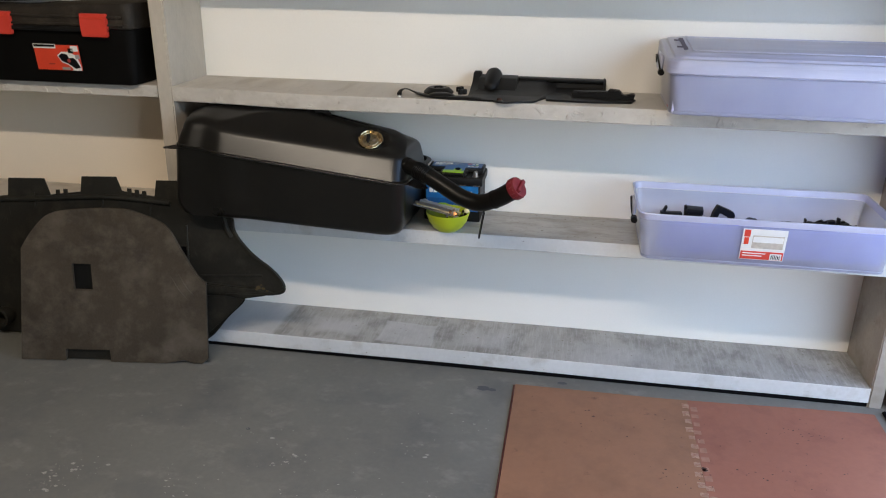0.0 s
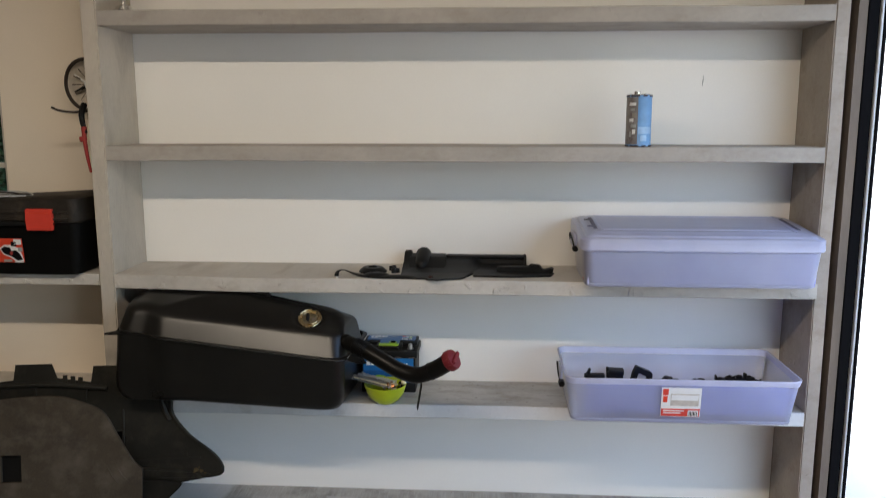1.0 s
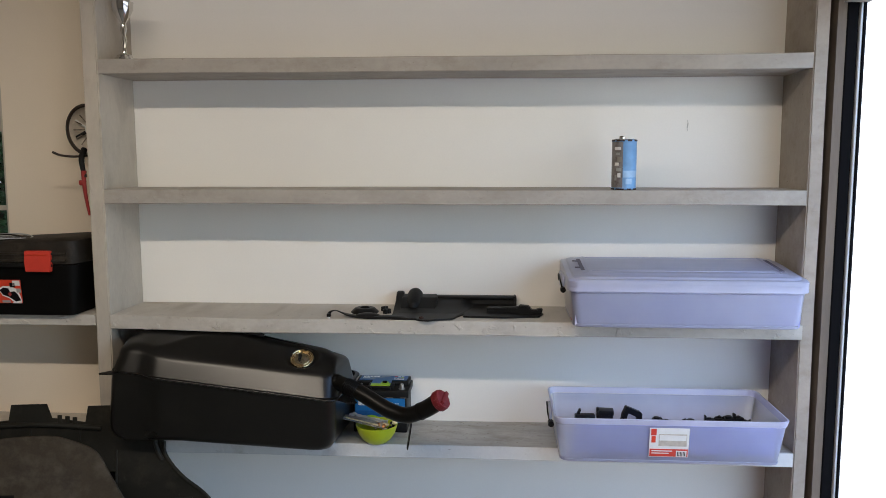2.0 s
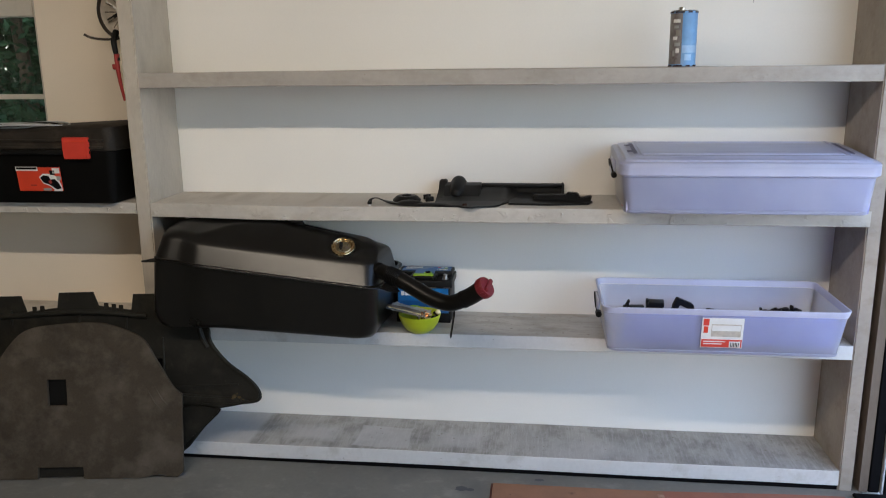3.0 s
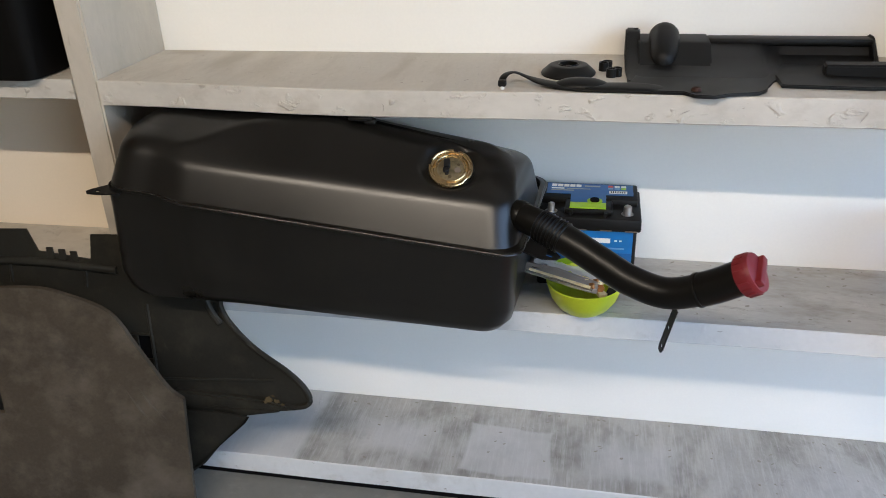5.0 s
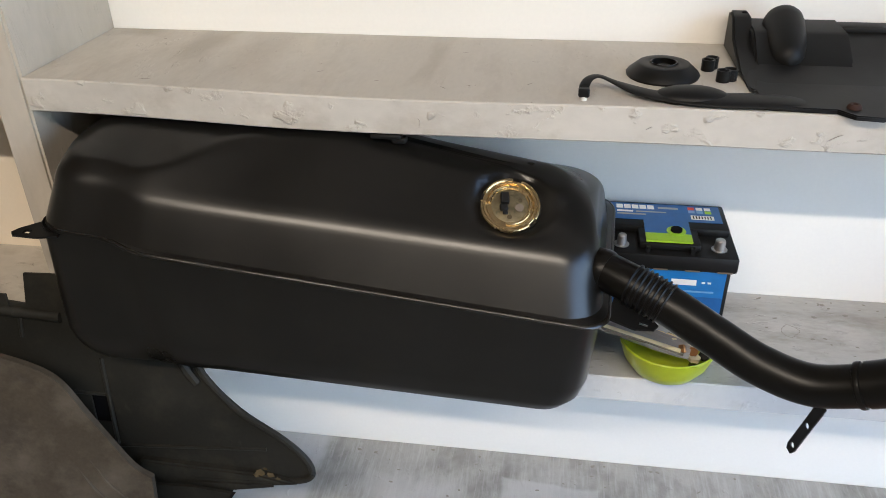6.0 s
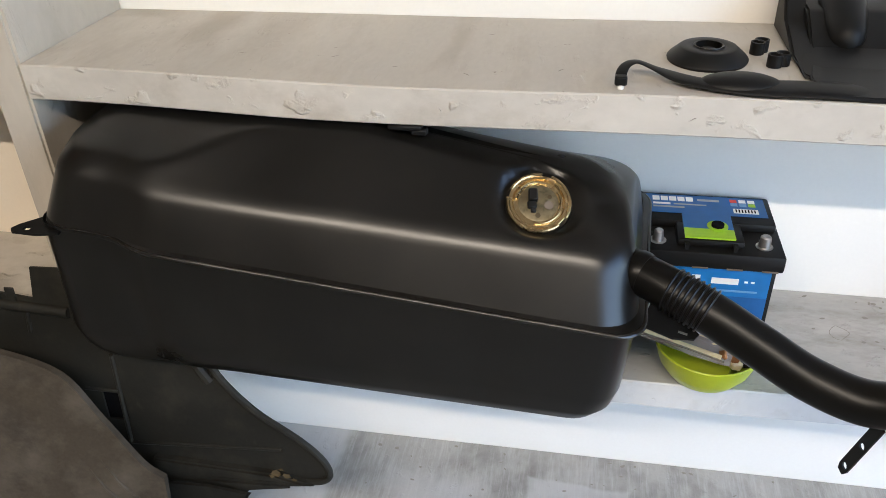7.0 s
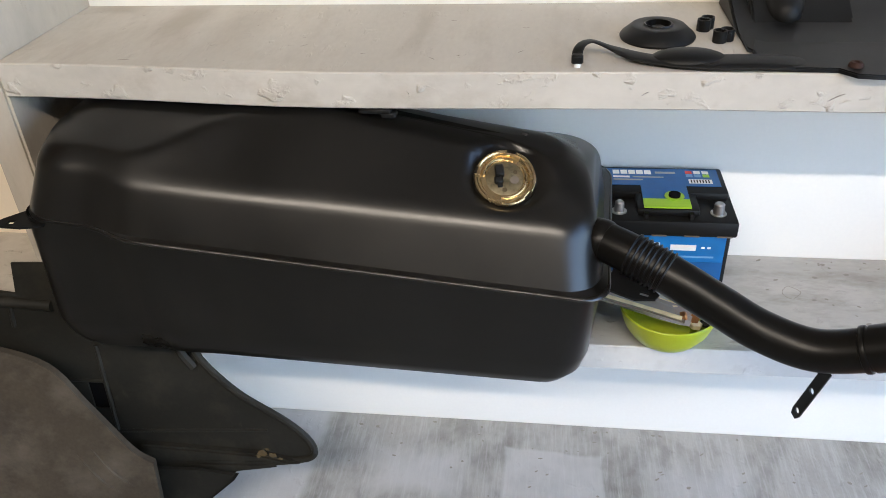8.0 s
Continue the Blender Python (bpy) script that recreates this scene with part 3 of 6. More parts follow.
# ---- window ----
def build_window():
    x0, x1, z0, z1 = WIN
    w = thing("window_1", (x1, YB + 0.08, z0), "cream painted window with small panes, foliage outside", "window", kind="structure")
    y0, y1 = YB + 0.02, YB + 0.075
    fr = lambda a, b, c, d, n="window_frame": part(n, box(a, b, y0, y1, c, d, 0.004), M_FRAME, w)
    fr(x0, x0 + 0.05, z0, z1), fr(x1 - 0.022, x1, z0, z1)
    fr(x0 + 0.05, x1 - 0.022, z0, z0 + 0.03), fr(x0 + 0.05, x1 - 0.022, z1 - 0.05, z1)
    part("transom", box(x0 + 0.05, x1 - 0.022, y0 - 0.005, y1 + 0.005, 1.585, 1.645, 0.004), M_FRAME, w)
    part("sash", box(x0 + 0.05, x1 - 0.022, y0 + 0.006, y1 - 0.006, 1.645, 1.685, 0.003), M_FRAME, w)
    part("sash", box(x1 - 0.052, x1 - 0.022, y0 + 0.006, y1 - 0.006, 1.685, z1 - 0.05, 0.003), M_FRAME, w)
    part("glazing_bar", box(x0 + 0.05, x1 - 0.022, y0 + 0.01, y1 - 0.01, 1.287, 1.305, 0.002), M_FRAME, w)
    part("glazing_bar", box(-2.40, -2.37, y0 + 0.012, y1 - 0.012, z0 + 0.03, 1.585, 0.002), M_FRAME, w)
    for a, b, c, d in ((x0 + 0.05, x1 - 0.022, 1.305, 1.585), (x0 + 0.05, x1 - 0.022, z0 + 0.03, 1.287), (x0 + 0.05, x1 - 0.052, 1.685, z1 - 0.05)):
        g = part("pane", box(a, b, YB + 0.045, YB + 0.049, c, d), M_GLASS, w)
        g.visible_shadow = False
    part("window_sill", box(x0, x1, YB - 0.01, YB + 0.02, z0 - 0.03, z0, 0.004), M_FRAME, w)


build_window()


def build_tree(at, height, spread, leaves, seed):
    rnd = random.Random(seed)
    t = thing("tree", at, "dense dark green leafy shrub outside the window", "tree")
    base = Vector(at)
    part("trunk", tube(spline([base, base + Vector((0.05, 0.03, height * 0.4)), base + Vector((-0.03, 0, height * 0.8))]), lambda u: 0.06 * (1 - 0.7 * u), 8), M_BARK, t)
    for k in range(7):
        a = k * 0.9 + rnd.random()
        s = base + Vector((0, 0, height * (0.3 + 0.07 * k)))
        e = s + Vector((spread * 0.6 * math.cos(a), 0.3 * math.sin(a), 0.35))
        part("branch", tube(spline([s, (s + e) / 2 + Vector((0, 0, 0.08)), e]), lambda u: 0.02 * (1 - 0.7 * u), 6), M_BARK, t)
    bm = bmesh.new()
    clumps = []
    for k in range(46):
        a, h = rnd.uniform(0, 6.28), rnd.random()
        reach = spread * math.sin(math.pi * (0.12 + 0.8 * h)) * rnd.uniform(0.2, 1.0)
        clumps.append((base + Vector((reach * math.cos(a), 0.35 * reach * math.sin(a), height * (0.14 + 0.88 * h))), rnd.uniform(0.12, 0.30)))
    for k in range(leaves):
        q, size = clumps[k % len(clumps)]
        c = q + Vector((rnd.gauss(0, 1.2), rnd.gauss(0, 0.6), rnd.gauss(0, 0.8))) * size
        c.y = max(c.y, 3.02)
        s = rnd.uniform(0.011, 0.026)
        m = Matrix.Translation(c) @ Euler([rnd.uniform(0, 6.3) for _ in range(3)]).to_matrix().to_4x4()
        v = [bm.verts.new(m @ Vector(p)) for p in ((0, -1.6 * s, 0), (0.7 * s, -0.2 * s, 0.2 * s), (0, 1.7 * s, 0), (-0.7 * s, -0.2 * s, 0.2 * s))]
        bm.faces.new((v[0], v[1], v[2])), bm.faces.new((v[0], v[2], v[3]))
    part("crown", bm, M_LEAF, t, smooth=False)
    return t


build_tree((-2.6, 3.75, -0.13), 3.0, 1.5, 30000, 3)
build_tree((-4.3, 4.5, -0.13), 3.6, 2.2, 40000, 4)
build_tree((-2.9, 5.3, -0.13), 4.2, 2.6, 46000, 6)
build_tree((-2.3, 4.6, -0.13), 3.4, 1.8, 46000, 9)


# ---- built-in shelving ----
shelving = thing("shelving_unit", (-0.4, YF, 0), "built-in grey-washed wooden shelves, worn and scuffed", "shelves", kind="structure")


def board(name, x0, x1, z0, z1, seed, top=None, forward=0.0, edge=None):
    bm = cut_box(x0, x1, YF, YB - 0.002, z0, z1, 40)
    for v in bm.verts:
        v.co.z += 0.0025 * noise.noise(Vector((v.co.x * 2.5, seed, v.co.y * 3)))
        v.co.y += 0.002 * noise.noise(Vector((v.co.x * 5, seed + 9, v.co.z * 30))) - forward * smoothstep(-1.29, -0.85, v.co.x) if v.co.y < 2.6 else 0
    front = [e for e in bm.edges if all(v.co.y < 2.55 for v in e.verts) and abs((e.verts[0].co - e.verts[1].co).x) > 0.004]
    bmesh.ops.bevel(bm, geom=front, offset=0.0018, segments=1, affect="EDGES")
    ob = part(name, bm, M_SHELF_HIGH if z0 > 1.2 else M_SHELF, shelving, smooth=30)
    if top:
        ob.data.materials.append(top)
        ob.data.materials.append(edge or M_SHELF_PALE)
        # worn colour on top; the other faces take the edge colour
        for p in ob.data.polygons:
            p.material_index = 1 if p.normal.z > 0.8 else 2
    return ob


def post(x0, x1, z1, y0=YF):
    bm = box(x0, x1, y0, YB - 0.001, 0.0, z1)
    tall = [e for e in bm.edges if abs((e.verts[0].co - e.verts[1].co).z) > 0.5]
    bmesh.ops.subdivide_edges(bm, edges=tall, cuts=30, use_grid_fill=True)
    for v in bm.verts:
        v.co.x += 0.0025 * noise.noise(Vector((x0, v.co.y * 4, v.co.z * 2.5)))
    edge = [e for e in bm.edges if all(v.co.y < y0 + 0.01 for v in e.verts) and abs((e.verts[0].co - e.verts[1].co).z) > 0.01 and len(e.link_faces) == 2 and e.calc_face_angle() > 0.8]
    bmesh.ops.bevel(bm, geom=edge, offset=0.004, segments=2, affect="EDGES")
    return part("upright", bm, M_UPRIGHT_SHADED if x0 > 0 else M_UPRIGHT, shelving, smooth=30)


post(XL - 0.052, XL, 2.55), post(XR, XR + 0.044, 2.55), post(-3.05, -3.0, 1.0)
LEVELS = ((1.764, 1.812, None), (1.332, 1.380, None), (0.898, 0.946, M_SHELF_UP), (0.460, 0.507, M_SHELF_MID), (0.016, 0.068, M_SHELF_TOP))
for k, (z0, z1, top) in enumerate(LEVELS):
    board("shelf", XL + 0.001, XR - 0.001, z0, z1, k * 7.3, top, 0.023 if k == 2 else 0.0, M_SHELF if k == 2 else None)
for k, (z0, z1) in enumerate(((0.907, 0.946), (0.460, 0.507), (0.016, 0.068))):
    board("shelf", -2.999, XL - 0.053, z0, z1, 50 + k * 5.1)

# the floor shadow below the lowest shelf, made as a black strip
part("shadow_strip", box(XL + 0.002, XR - 0.002, 2.4945, YB - 0.003, 0.0005, 0.0155), M_SEAL, shelving, "black strip standing in for the shadow under the lowest shelf")


# ---- floor sheets ----
def sheet(name, x0, x1, mat, label):
    bm = cut_box(x0, x1, 0.9, 2.408, 0.0005, 0.008, 20)
    for v in bm.verts:
        if v.co.y > 2.0:
            v.co.y += 0.028 * smoothstep(0.3, 1.0, v.co.x)
    s = thing(name, ((x0 + x1) / 2, 1.65, 0.0), label, "floor sheet", "floor sheets")
    part("panel", bm, mat, s, smooth=30)
    if x0 < 0:
        part("edge_strip", rough_edges(box(x0 - 0.007, x0 - 0.0003, 0.9, 2.408, 0.0005, 0.007, 0.002), 0.0015, 20), M_MAT_EDGE, s, "dark red frayed board edge")
    return s


sheet("floor_sheet", -0.115, 0.447, M_MAT_A, "rust-orange hardboard sheet lying on the garage floor")
sheet("floor_sheet", 0.4475, 1.03, M_MAT_B, "dusty red hardboard sheet lying on the garage floor")
tape = thing("seam_tape", (0.448, 1.7, 0.008), "row of worn pale tape patches over the seam", "tape")
rnd = random.Random(5)
for k in range(31):
    y = 2.388 - 0.0455 * k
    for dx, dy, mat in ((-0.010, 0.0, M_TAPE), (0.013, 0.015, M_TAPE_FAINT if k < 9 else M_TAPE)):
        x = 0.447 + dx + rnd.uniform(-0.003, 0.003)
        w, h = rnd.uniform(0.009, 0.0115), rnd.uniform(0.020, 0.029)
        part("tape_patch", rough_edges(cut_box(x - w, x + w, y - dy - h, y - dy, 0.0082, 0.0086, 2), 0.0012, 90), mat, tape)
marks = bmesh.new()
dark = bmesh.new()
drips = bmesh.new()
def fleck(bm, x, y, z, s, squash=1.0):
    a = rnd.uniform(0, 6.3)
    bm.faces.new([bm.verts.new((x + s * rnd.uniform(0.5, 1.6) * math.cos(a + j * 1.05), y + squash * s * rnd.uniform(0.5, 1.2) * math.sin(a + j * 1.05), z)) for j in range(6)])


SCUFFED = [(-0.725, 1.872, 0.05, 34), (-1.273, 1.729, 0.05, 26), (-1.335, 1.66, 0.04, 26), (-0.886, 1.971, 0.06, 10), (-0.382, 1.979, 0.04, 12), (-0.254, 2.137, 0.04, 8), (-0.97, 1.73, 0.06, 18), (-0.60, 1.72, 0.08, 24), (-1.2, 2.0, 0.07, 8), (-0.35, 1.75, 0.07, 18)]
SCUFFED += [(rnd.uniform(-2.2, -0.2), rnd.uniform(0.3, 2.0), 0.07, 14) for _ in range(16)]
for cx, cy, spread, count in SCUFFED:
    for _ in range(count):
        s = rnd.uniform(0.0010, 0.0034) * (2.4 if rnd.random() < 0.16 else 1)
        fleck(marks, min(-0.14, cx + rnd.gauss(0, spread)), cy + rnd.gauss(0, 0.6 * spread), 0.0012, s, 0.7)
for k in range(160):
    fleck(marks, rnd.uniform(-2.2, -0.16), rnd.uniform(0.4, 2.2), 0.0012, rnd.uniform(0.0007, 0.0022))
for x, y, r in ((0.131, 2.289, 0.004), (0.143, 2.256, 0.005), (0.119, 2.286, 0.003), (0.451, 2.040, 0.010), (0.456, 2.036, 0.007), (0.338, 2.302, 0.003), (0.19, 2.13, 0.002), (0.62, 2.02, 0.004), (0.64, 2.05, 0.003)):
    fleck(drips, x, y, 0.0089, r)
for cx, cy, spread, count in ((0.78, 2.29, 0.05, 26), (0.66, 2.05, 0.06, 20), (0.38, 2.0, 0.05, 16), (0.55, 2.2, 0.2, 24), (0.15, 2.2, 0.12, 14)):
    for _ in range(count):
        fleck(drips, cx + rnd.gauss(0, spread), min(2.38, cy + rnd.gauss(0, 0.6 * spread)), 0.0089, rnd.uniform(0.0008, 0.003))
for x, y, w, h in ((-0.22, 2.372, 0.026, 0.016), (-0.19, 2.368, 0.016, 0.01), (0.04, 2.455, 0.02, 0.009), (-0.9, 2.0, 0.008, 0.006), (-1.7, 1.9, 0.01, 0.007)):
    c = [dark.verts.new((x + w * (0.8 + 0.2 * math.sin(3 * j)) * math.cos(j * 0.524), y + h * math.sin(j * 0.524), 0.0012)) for j in range(12)]
    dark.faces.new(c)
solid("paint_specks", marks, M_SPECK, "pale paint specks and scuffs on the floor", "specks", "stuff", smooth=False)
solid("sheet_stains", drips, M_DRIP, "dark brown drips and rubbed spots on the floor sheets", "stains", "stuff", smooth=False)
solid("floor_stains", dark, M_DARK_MARK, "dark dried drips on the floor", "stains", "stuff", smooth=False)


# ---- fuel tank ----
def seam_z(x):
    return 0.705 - 0.113 * (x + 0.501)


def ring(bm, x0, x1, y0, y1, r, zf, front=None, n_side=30, n_corner=9):
    """One closed loop of a rounded rectangle in plan; zf gives its height over x, front shifts its front edge over x."""
    pts = []
    for cx, cy, a0 in ((x1 - r, y0 + r, -90), (x1 - r, y1 - r, 0), (x0 + r, y1 - r, 90), (x0 + r, y0 + r, 180)):
        for k in range(n_corner):
            a = radians(a0 + 90 * k / (n_corner - 1))
            pts.append((cx + r * math.cos(a), cy + r * math.sin(a)))
        nx = {-90: (x1, y1 - r), 0: (x0 + r, y1), 90: (x0, y0 + r), 180: (x1 - r, y0)}[a0]
        last = pts[-1]
        pts += [(last[0] + (nx[0] - last[0]) * k / n_side, last[1] + (nx[1] - last[1]) * k / n_side) for k in range(1, n_side)]
    out = []
    for x, y in pts:
        if front:
            y += front(x) * max(0, 1 - (y - y0) / (y1 - y0)) ** 2
        out.append(bm.verts.new((x, y, zf(x))))
    return out


def skin(rings, bm, cap_low=True, cap_high=True):
    for a, b in zip(rings, rings[1:]):
        for k in range(len(a)):
            bm.faces.new((a[k], a[(k + 1) % len(a)], b[(k + 1) % len(a)], b[k]))
    if cap_low:
        bm.faces.new(rings[0])
    if cap_high:
        bm.faces.new(rings[-1])


def build_tank():
    t = thing("fuel_tank", (-0.85, 2.55, 0.507), "satin black steel car fuel tank lying on the shelf", "fuel tank")
    low = lambda x: 0.513 + 0.05 * min(0.5, max(0, -0.53 - x))
    jog = lambda x: 1 - smoothstep(-1.15, -1.075, x)
    crease = lambda x: 0.784 + 0.100 * (-0.537 - x) + 0.009 * jog(x)
    ridge = lambda x: min(0.893, 0.832 + 0.225 * (-0.57 - x))
    back = lambda x: 0.010 * smoothstep(-1.05, -0.5, x)

    def swell(x, s):
        """The steep front facet runs up to a slanting edge; behind it the top lies nearly flat."""
        b = 0.18 + 0.64 * smoothstep(-1.10, -0.92, x) - 0.08 * smoothstep(-0.78, -0.52, x)
        top = 0.36 + 0.59 * smoothstep(-1.12, -0.95, x)
        a, c, k = top * s / b, top + (1 - top) * (s - b) / (1 - b), 0.03
        return 0.0 if s == 0 else min(1.0, -k * math.log(math.exp(-a / k) + math.exp(-c / k)))

    def splay(bm):
        """The right end runs slightly outwards to the back."""
        for v in bm.verts:
            v.co.x += 0.06 * max(0.0, v.co.y - 2.37) * smoothstep(-0.75, -0.5, v.co.x)

    bm = bmesh.new()
    shell = [
        ring(bm, -1.225, -0.57, 2.44, 2.66, 0.05, lambda x: low(x) - 0.005),
        ring(bm, -1.252, -0.542, 2.405, 2.68, 0.044, lambda x: low(x) - 0.003),
        ring(bm, -1.266, -0.518, 2.388, 2.69, 0.042, lambda x: low(x) + 0.006, lambda x: 0.014 * jog(x)),
        ring(bm, -1.272, -0.504, 2.380, 2.695, 0.042, lambda x: low(x) + 0.024, lambda x: 0.014 * jog(x)),
        ring(bm, -1.275, -0.496, 2.373, 2.70, 0.040, lambda x: low(x) + 0.055, lambda x: 0.014 * jog(x)),
        ring(bm, -1.244, -0.486, 2.344, 2.70, 0.036, lambda x: seam_z(x) - 0.004, lambda x: 0.018 * jog(x)),
    ]
    splay(bm)
    skin(shell, bm, True, False)
    lower = part("lower_shell", bm, M_TANK, t, smooth=50)
    # soft pressed ribs in the lower shell
    for v in lower.data.vertices:
        x = v.co.x - 0.85
        if v.co.y < -0.13:
            v.co.y += smoothstep(0.04, 0.10, v.co.z) * 0.006 * sum(math.exp(-((x - c) / 0.026) ** 2) for c in (-1.0, -0.83, -0.66))
    # upper shell: flat bevel, tight crease, sloping top, ridge; each row is (share of bevel, share of slope, inset)
    bm = bmesh.new()
    rows = [(k / 8, 0, 0) for k in range(7)] + [(0.82, 0, 0.0002), (0.88, 0.004, 0.0008), (0.93, 0.013, 0.0018), (0.965, 0.03, 0.0030), (0.99, 0.055, 0.0040), (1, 0.085, 0.0045), (1, 0.12, 0.0047)]
    rows += [(1, 0.12 + 0.77 * k / 15, 0.0047) for k in range(1, 16)] + [(1, 0.94, 0.004), (1, 0.985, 0.009), (1, 1.0, 0.018)]
    shell = []
    for f, s, e in rows:
        y0 = 2.344 + 0.032 * f + 0.112 * s + 0.6 * e
        curve = 0.125 * (1 - math.sqrt(max(0.0, 1 - (0.985 * s) ** 2)))
        x1 = -0.486 - 0.012 * f - curve - e
        x0 = -1.240 + 0.019 * f + 0.6 * curve + e
        y1 = 2.66 - 0.02 * f - 0.125 * s
        z = lambda x, f=f, s=s: seam_z(x) + 0.003 + f * (crease(x) - seam_z(x) - 0.003) + swell(x, s) * (ridge(x) - crease(x))
        r = min(0.050 + 0.045 * s, (y1 - y0) / 2 - 0.004)
        shell.append(ring(bm, x0, x1, y0, y1, r, z, lambda x, f=f, s=s: f * (1 - s) * back(x) + (1 - s) * 0.014 * jog(x), 60))
    splay(bm)
    skin(shell, bm, False, True)
    centre = Vector((-0.612, 2.447, 0.812))
    for v in bm.verts:
        d = (v.co - centre).length
        v.co += Vector((0, 0.55, -0.8)) * 0.0125 * (1 - smoothstep(0.044, 0.059, d))
    part("upper_shell", bm, M_TANK, t, smooth=60)
    bm = bmesh.new()
    rings = [ring(bm, a, b, c, d, 0.042, lambda x, z=z: seam_z(x) + z, lambda x: 0.022 * jog(x)) for a, b, c, d, z in (
        (-1.234, -0.488, 2.347, 2.698, -0.0045), (-1.236, -0.478, 2.337, 2.703, -0.0045), (-1.237, -0.4755, 2.3345, 2.704, -0.0030),
        (-1.237, -0.4750, 2.3340, 2.705, -0.0010), (-1.237, -0.4755, 2.3345, 2.704, 0.0010), (-1.236, -0.478, 2.3370, 2.703, 0.0022), (-1.234, -0.488, 2.347, 2.698, 0.0040))]
    splay(bm)
    skin(rings + [rings[0]], bm, False, False)
    flange = part("seam_flange", bm, M_TANK, t)
    # added bead: its round shape and lighter, glossier black make the seam highlight
    bm = bmesh.new()
    rings = [ring(bm, -1.232 - o, -0.4775 + o, 2.3360 - o, 2.700, 0.042, lambda x, u=u: seam_z(x) + u, lambda x: 0.024 * jog(x)) for o, u in
             [(0.0030 * math.cos(radians(a)), 0.0030 * math.sin(radians(a))) for a in range(0, 360, 36)]]
    splay(bm)
    skin(rings + [rings[0]], bm, False, False)
    part("rolled_edge", bm, M_GLINT_BEAD, flange, "shiny bead added to carry the seam's bright line")
    # mounting lugs
    tilt = pose(-1.236, 2.364, 0.774, 2, -2, 0)
    part("lug", plate([(0.03, 0.045), (0.03, -0.008), (0.0, -0.012), (-0.036, -0.008), (-0.042, 0.0), (-0.036, 0.010), (-0.01, 0.032)], 0.003, tilt, [(-0.024, -0.014, -0.003, 0.005)]), M_BLACK, t)
    tilt = pose(-0.45, 2.37, seam_z(-0.45) - 0.008, 6, 9, -12)
    part("lug", plate([(-0.03, 0.055), (-0.03, -0.004), (0.006, -0.008), (0.030, 0.002), (0.034, 0.012), (0.012, 0.030)], 0.003, tilt, [(0.010, 0.021, 0.003, 0.010)]), M_BLACK, t)
    part("vent_stub", tube([Vector((-0.86, 2.50, 0.884)), Vector((-0.77, 2.495, 0.880))], 0.006, 10), M_BLACK, t)
    part("retaining_clip", merge(box(-0.800, -0.758, 2.470, 2.490, 0.8875, 0.8945, 0.002), box(-0.772, -0.752, 2.472, 2.486, 0.881, 0.889, 0.002)), M_BLACK, t, "small black spring clip under the shelf edge")
    # fuel gauge sender
    n = Vector((0.10, -0.56, 0.82)).normalized()
    c = Vector((-0.612, 2.4415, 0.8145))
    m = aim(c, n) @ Matrix.Scale(0.92, 4)
    s = part("sender_unit", lathe([(0.046, -0.012), (0.0445, -0.004), (0.0435, -0.001), (0.040, -0.001)], 40, m), M_TANK, t)
    part("lock_ring", lathe([(0.0395, -0.002), (0.0395, 0.0035), (0.0385, 0.0045), (0.0345, 0.0045), (0.0335, 0.003), (0.0325, 0.0015), (0.0255, 0.0015), (0.0245, 0.0)], 56, m), M_BRASS, s, "shiny yellow-zinc lock ring")
    for a0, a1 in ((-35, 62), (80, 150), (168, 305)):
        part("ring_tab", arc(0.0375, 0.0425, 0.0012, 0.0068, a0, a1, m), M_BRASS, s)
    for a0, a1 in ((62, 168), (-105, 30)):
        part("pressed_rib", arc(0.0275, 0.0312, 0.001, 0.0058, a0, a1, m), M_BRASS, s)
    part("sender_plate", lathe([(0.0265, -0.002), (0.0262, 0.0016), (0.0235, 0.0024), (0.001, 0.0026)], 40, m), M_ZINC, s, "dull yellow-zinc plate with faint stamp")
    part("connector", moved(merge(box(-0.013, -0.001, 0.001, 0.018, 0.001, 0.012, 0.0015), box(-0.0115, -0.0025, 0.0155, 0.0195, 0.001, 0.008, 0.001)), m), M_BLACK, s, "black plastic plug socket")
    part("connector_foot", moved(merge(box(-0.015, -0.003, -0.009, 0.002, 0.001, 0.008, 0.002), box(-0.011, -0.004, -0.014, -0.008, 0.001, 0.006, 0.001)), m), M_BLACK, s)
    for x, y, r, mat in ((0.013, -0.004, 0.0062, M_TAUPE), (-0.002, -0.018, 0.0035, M_MUD), (0.015, 0.008, 0.0030, M_MUD)):
        part("stamp", lathe([(r, 0.0022), (r, 0.0030), (0.0005, 0.0031)], 10, m @ pose(x, y, 0)), mat, s)
    # filler neck
    line = spline([(-0.53, 2.440, 0.748), (-0.488, 2.413, 0.745), (-0.445, 2.387, 0.738), (-0.40, 2.364, 0.724), (-0.35, 2.343, 0.702), (-0.30, 2.321, 0.682), (-0.244, 2.298, 0.676), (-0.188, 2.276, 0.701), (-0.141, 2.257, 0.735)], 12)
    neck = part("filler_neck", tube(line, 0.0255, 28), M_RUBBER, t, "smooth black plastic filler pipe")
    part("collar", tube(line[10:15], lambda u: 0.0275 if 0.2 < u < 0.8 else 0.0262, 28), M_RUBBER, neck)
    for k in range(8):
        q = 22.5 + k * 1.5
        i, f = int(q), q - int(q)
        p = line[i].lerp(line[i + 1], f)
        d = (line[i + 1] - line[i]).normalized()
        prof = [(0.0240, -0.0021), (0.0276, -0.0013), (0.0285, 0), (0.0276, 0.0013), (0.0240, 0.0021)]
        part("corrugation", lathe(prof, 28, aim(p, d)), M_RUBBER, neck)
    i = len(line) - 14
